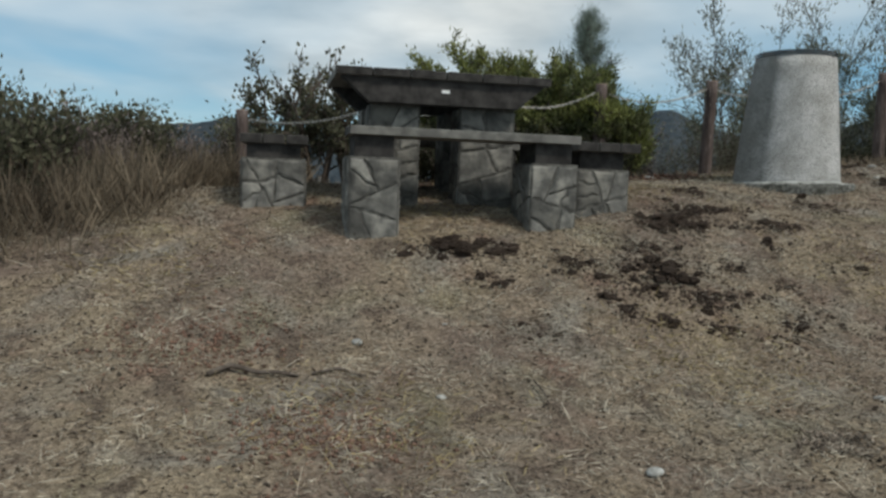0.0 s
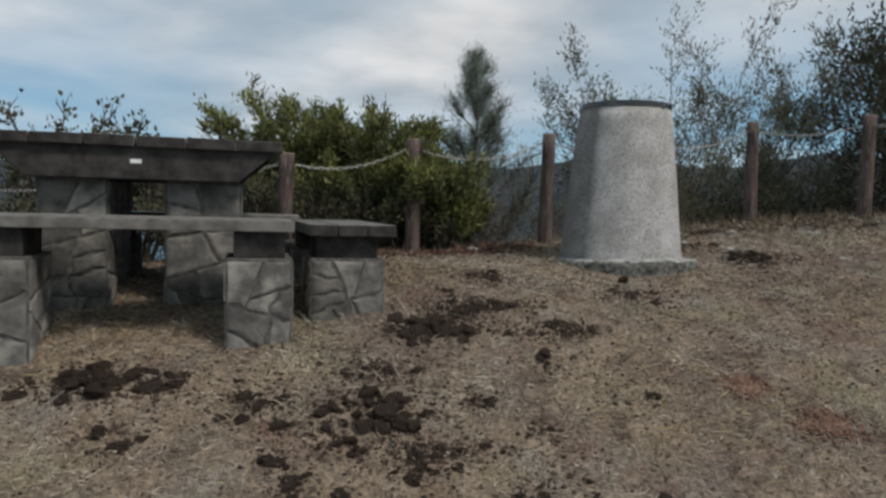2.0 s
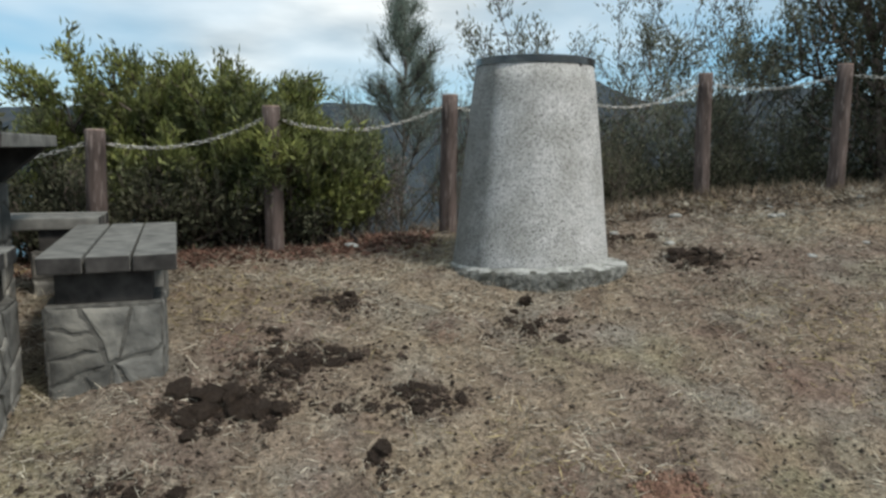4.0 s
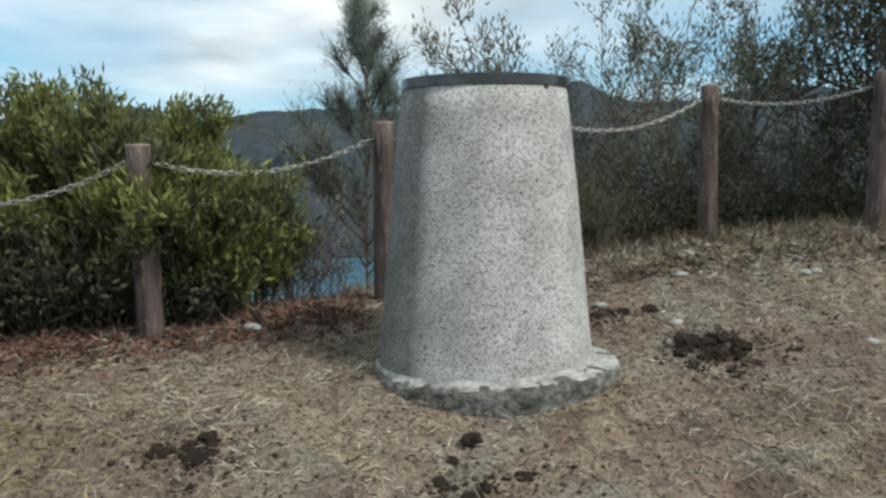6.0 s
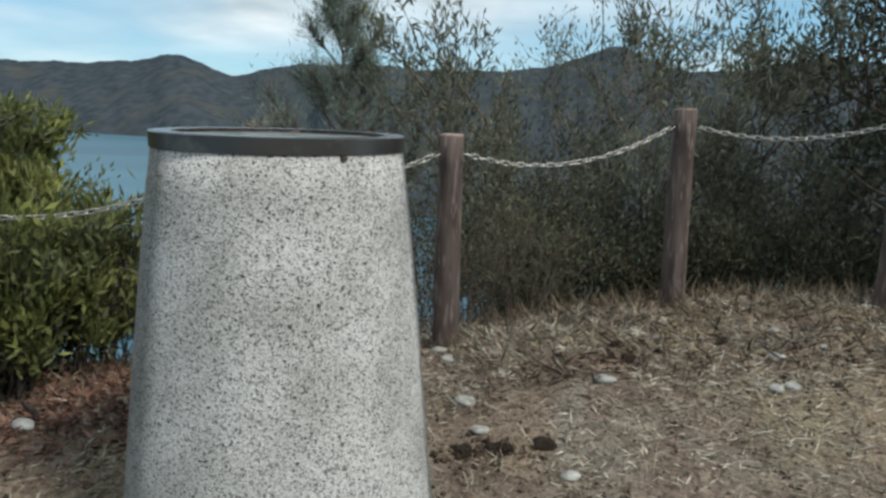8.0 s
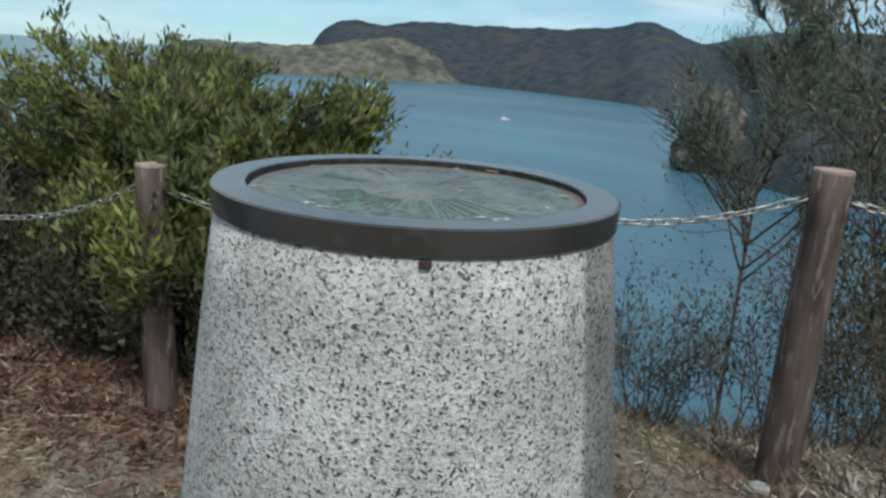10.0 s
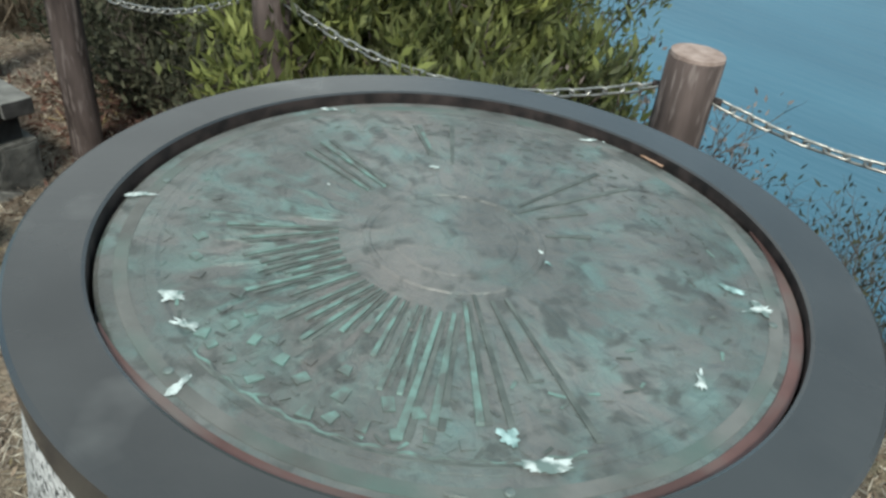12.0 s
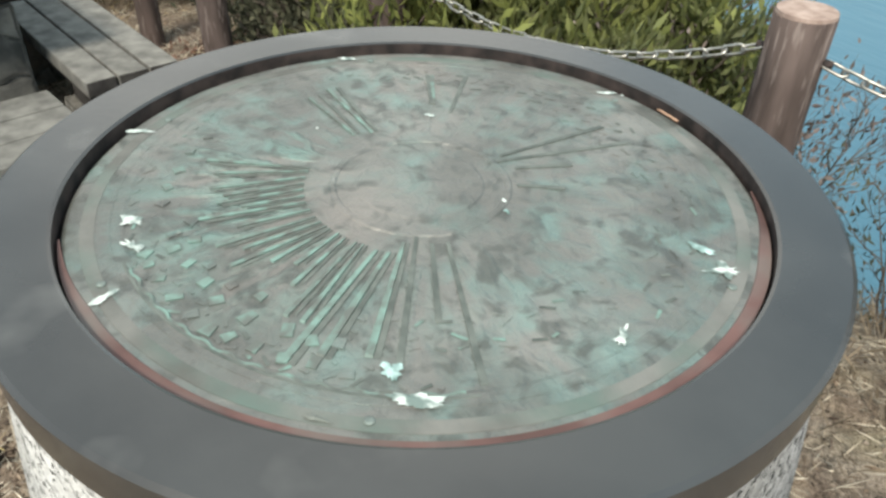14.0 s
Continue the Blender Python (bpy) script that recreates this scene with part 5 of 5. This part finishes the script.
def near_tuft(x, y, rs):
    d = np.full(len(x), 9.0)
    for a, b in zip(TUFT_X, TUFT_Y):
        d = np.minimum(d, (x - a) ** 2 + (y - b) ** 2)
    return CLEAR(x, y, rs) & (np.sqrt(d) < 0.045)


grass_field("dead_grass_tufts", "short dead grass tufts standing in the soil", (-1.9, 5.6), (1.0, 7.1), 190000, 0.055, 0.0013, M_STRAW, 36, 0.7, near_tuft)
grass_field("red_litter", "red-brown dead leaves under the shrubs", (-0.6, 2.3), (6.0, 7.7), 30000, 0.05, 0.006, M_REDLITTER, 26, 0.12, lambda x, y, rs: y > 6.52 + rs.normal(0, 0.16, len(x)) + 0.15 * np.abs(x - 1))
grass_field("leaf_litter", "dead leaf fragments lying on the soil", (-2.4, 6.5), (0.6, 7.6), 9000, 0.028, 0.005, M_LITTER, 24, 0.05, CLEAR)


# ---- dug soil, stones and sticks ----
def clod_data(seed):
    bm = bmesh.new()
    bmesh.ops.create_icosphere(bm, subdivisions=2, radius=1)
    for v in bm.verts:
        k = 1 + 0.55 * noise.noise(v.co * 1.3 + Vector((seed * 7.1, 0, 0))) + 0.35 * noise.noise(v.co * 3.4 + Vector((0, seed * 3.3, 0)))
        v.co = Vector((v.co.x * k * 1.3, v.co.y * k, v.co.z * k * 0.75))
    me = bpy.data.meshes.new("clod")
    bm.to_mesh(me)
    bm.free()
    me.materials.append(M_SOIL)
    return me


CLODS = [clod_data(k) for k in range(7)]


OCT = np.array([(1, 0, 0), (0, 1, 0), (-1, 0, 0), (0, -1, 0), (0, 0, 1), (0, 0, -0.5)], float)
OCT_F = np.array([(0, 1, 4), (1, 2, 4), (2, 3, 4), (3, 0, 4), (1, 0, 5), (2, 1, 5), (3, 2, 5), (0, 3, 5)])


def crumb_mesh(x, y, z, r, rs):
    """Small angular crumbs at the given points."""
    n = len(x)
    v = OCT[None] * (r[:, None, None] * rs.uniform(0.5, 1.4, (n, 6, 3)))
    a = rs.uniform(0, 2 * math.pi, n)
    c, q = np.cos(a)[:, None], np.sin(a)[:, None]
    v = np.stack([v[..., 0] * c - v[..., 1] * q + x[:, None], v[..., 0] * q + v[..., 1] * c + y[:, None], v[..., 2] + z[:, None]], -1)
    f = OCT_F[None] + 6 * np.arange(n)[:, None, None]
    return v.reshape(-1, 3), f.reshape(-1, 3)


def soil_clump(x, y, wx, wy, lumps, seed, mat=M_SOIL, label="heap of dark freshly dug soil clods"):
    rnd, rs = random.Random(seed), np.random.RandomState(seed)
    z = gz(x, y)
    root = empty("soil_clump", Matrix.Translation((x, y, z)), label, "soil", "dug soil clods")
    for _ in range(int(lumps * 1.5) if mat is M_SOIL else 0):
        dx, dy = rnd.gauss(0, wx * 0.85), rnd.gauss(0, wy * 1.0)
        r = 0.010 + (0.038 if lumps >= 24 else 0.022) * rnd.random() ** 2.2
        ob = new("clod", rnd.choice(CLODS))
        ob.parent = root
        ob.matrix_basis = pose(dx, dy, gz(x + dx, y + dy) - z + r * rnd.uniform(-0.35, 0.2) + (0.018 * math.exp(-(dx / wx) ** 2 - (dy / wy) ** 2) if lumps >= 24 else 0.0), rnd.uniform(-25, 25), rnd.uniform(-25, 25), rnd.uniform(0, 360)) @ Matrix.Scale(r, 4)
    n = lumps * (24 if mat is M_SOIL else 34)
    dx, dy = rs.normal(0, wx * 1.15, n), rs.normal(0, wy * 1.45, n)
    v, f = crumb_mesh(dx, dy, ground_z(x + dx, y + dy) - z + 0.002, 0.0025 + 0.010 * rs.uniform(0, 1, n) ** 2, rs)
    quads("loose_soil", v, f, mat, root, "loose soil crumbs")["kind"] = "stuff"


def ground_crumbs():
    rs = np.random.RandomState(77)
    n = 60000
    x, y = rs.uniform(-2.2, 6.2, n), rs.uniform(0.8, 7.4, n)
    ok = np.hypot(x - PX, y - PY) > 0.46
    x, y = x[ok], y[ok]
    v, f = crumb_mesh(x, y, ground_z(x, y) + 0.001, 0.002 + 0.008 * rs.uniform(0, 1, len(x)) ** 3, rs)
    tagged(quads("soil_crumbs", v, f, M_CRUMB), "small soil crumbs and grit on the ground", "grit", kind="stuff")


ground_crumbs()
for i, (x, y, wx, wy, n) in enumerate(((0.08, 4.31, 0.13, 0.05, 24), (0.36, 4.34, 0.07, 0.04, 9), (0.71, 4.25, 0.08, 0.05, 14), (1.19, 4.20, 0.15, 0.09, 40), (1.39, 4.01, 0.08, 0.05, 14), (1.44, 4.87, 0.11, 0.05, 30), (1.77, 5.13, 0.12, 0.04, 20),
                                       (2.04, 4.87, 0.14, 0.04, 20), (1.80, 5.59, 0.08, 0.05, 16), (2.61, 5.39, 0.10, 0.06, 10), (3.55, 5.98, 0.11, 0.06, 24), (3.28, 6.38, 0.07, 0.03, 14), (1.54, 5.10, 0.08, 0.05, 14), (1.22, 4.51, 0.12, 0.05, 14), (0.93, 3.84, 0.05, 0.05, 5), (3.96, 6.95, 0.2, 0.06, 12), (4.65, 6.85, 0.25, 0.08, 10))):
    soil_clump(x, y, wx, wy, n, i)
rnd = random.Random(52)
for i in range(30):
    x, y = rnd.uniform(0.3, 2.7), rnd.uniform(3.4, 5.5)
    if x > 1.4 or y < 4.35:
        soil_clump(x, y, rnd.uniform(0.03, 0.09), rnd.uniform(0.02, 0.05), rnd.randint(2, 5), 90 + i, M_SOIL, "few dark soil crumbs in the straw")


for i, (x, y, w) in enumerate(((2.77, 4.45, 0.040), (3.0, 4.2, 0.058), (-0.35, 2.71, 0.15), (-1.0, 3.4, 0.20))):
    soil_clump(x, y, w, w * 0.6, 34, 60 + i, M_REDSOIL, "thin patch of exposed crumbly red earth")


soil_clump(1.40, 2.78, 0.05, 0.035, 26, 71, M_CRUMB, "small mound of brown crumbled earth")


def pebble(x, y, r, seed, mat, name, label, category):
    bm = bmesh.new()
    bmesh.ops.create_icosphere(bm, subdivisions=2, radius=r)
    for v in bm.verts:
        k = 1 + 0.3 * noise.noise(v.co * (1.2 / r) + Vector((seed, 0, 0)))
        v.co = Vector((v.co.x * k * 1.3, v.co.y * k, v.co.z * k * 0.55))
    ob = part(name, bm, mat, smooth=True)
    ob.matrix_basis = pose(x, y, gz(x, y) + r * 0.2, 0, 0, seed * 47)
    tagged(ob, label, category, "loose stones")


rnd = random.Random(4)
for i in range(46):
    x, y = rnd.uniform(-1.2, 5.2), rnd.uniform(1.2, 7.1)
    if math.hypot(x - PX, y - PY) > 0.5 and not (-1.3 < x < 1.4 and y > 4.3):
        pebble(x, y, rnd.uniform(0.008, 0.024), i, M_PEBBLE, "stone", "small pale stone lying in dry straw", "stone")


rnd = random.Random(14)
for i in range(16):              # bleached stones along the fence
    x, y = rnd.uniform(3.0, 5.0), rnd.uniform(6.5, 7.35)
    pebble(x, y, rnd.uniform(0.012, 0.034), 60 + i, M_PEBBLE, "stone", "bleached angular stone lying by the fence", "stone")


def stick(points, r):
    bm = bmesh.new()
    pts = [Vector((x, y, gz(x, y) + 0.012 + dz)) for x, y, dz in points]
    tube(bm, pts, [r * (1 - 0.5 * i / len(pts)) for i in range(len(pts))], 7)
    tagged(part("fallen_stick", bm, M_BARK, smooth=True), "dark crooked dead stick on the dry grass", "stick")


stick(((-0.85, 3.07, 0), (-0.78, 3.13, 0.015), (-0.67, 3.11, 0.01), (-0.59, 3.10, 0.01), (-0.52, 3.13, 0)), 0.012)
stick(((-0.47, 3.15, 0), (-0.37, 3.19, 0.008), (-0.26, 3.17, 0)), 0.007)
pebble(0.71, 2.553, 0.026, 93, M_PEBBLE, "flat_stone", "flat pale stone lying in dry straw", "stone")
stick(((0.40, 3.16, 0.006), (0.43, 3.09, 0.012), (0.44, 3.0, 0.004)), 0.004)
stick(((0.9, 6.95, 0.05), (1.1, 7.0, 0.12), (1.3, 7.08, 0.10), (1.5, 7.1, 0.16)), 0.008)

# a curled dead root on a flat pale stone near the fence
pebble(1.805, 6.735, 0.036, 91, M_FILLET, "flat_stone", "flat pale stone under a curled root", "stone")
bm = bmesh.new()
tube(bm, [Vector((0.018 * math.cos(a), 0.006 * math.sin(2 * a), 0.034 - 0.030 * math.cos(a * 0.9))) + Vector((0.012 * math.sin(a), 0, 0)) for a in np.linspace(0.2, 5.6, 14)], [0.010 - 0.0004 * k for k in range(14)], 7)
root_ob = part("curled_root", bm, M_RUST, smooth=True)
root_ob.location = (1.82, 6.745, gz(1.82, 6.745) + 0.022)
tagged(root_ob, "small dark curled root lying on a stone", "root")
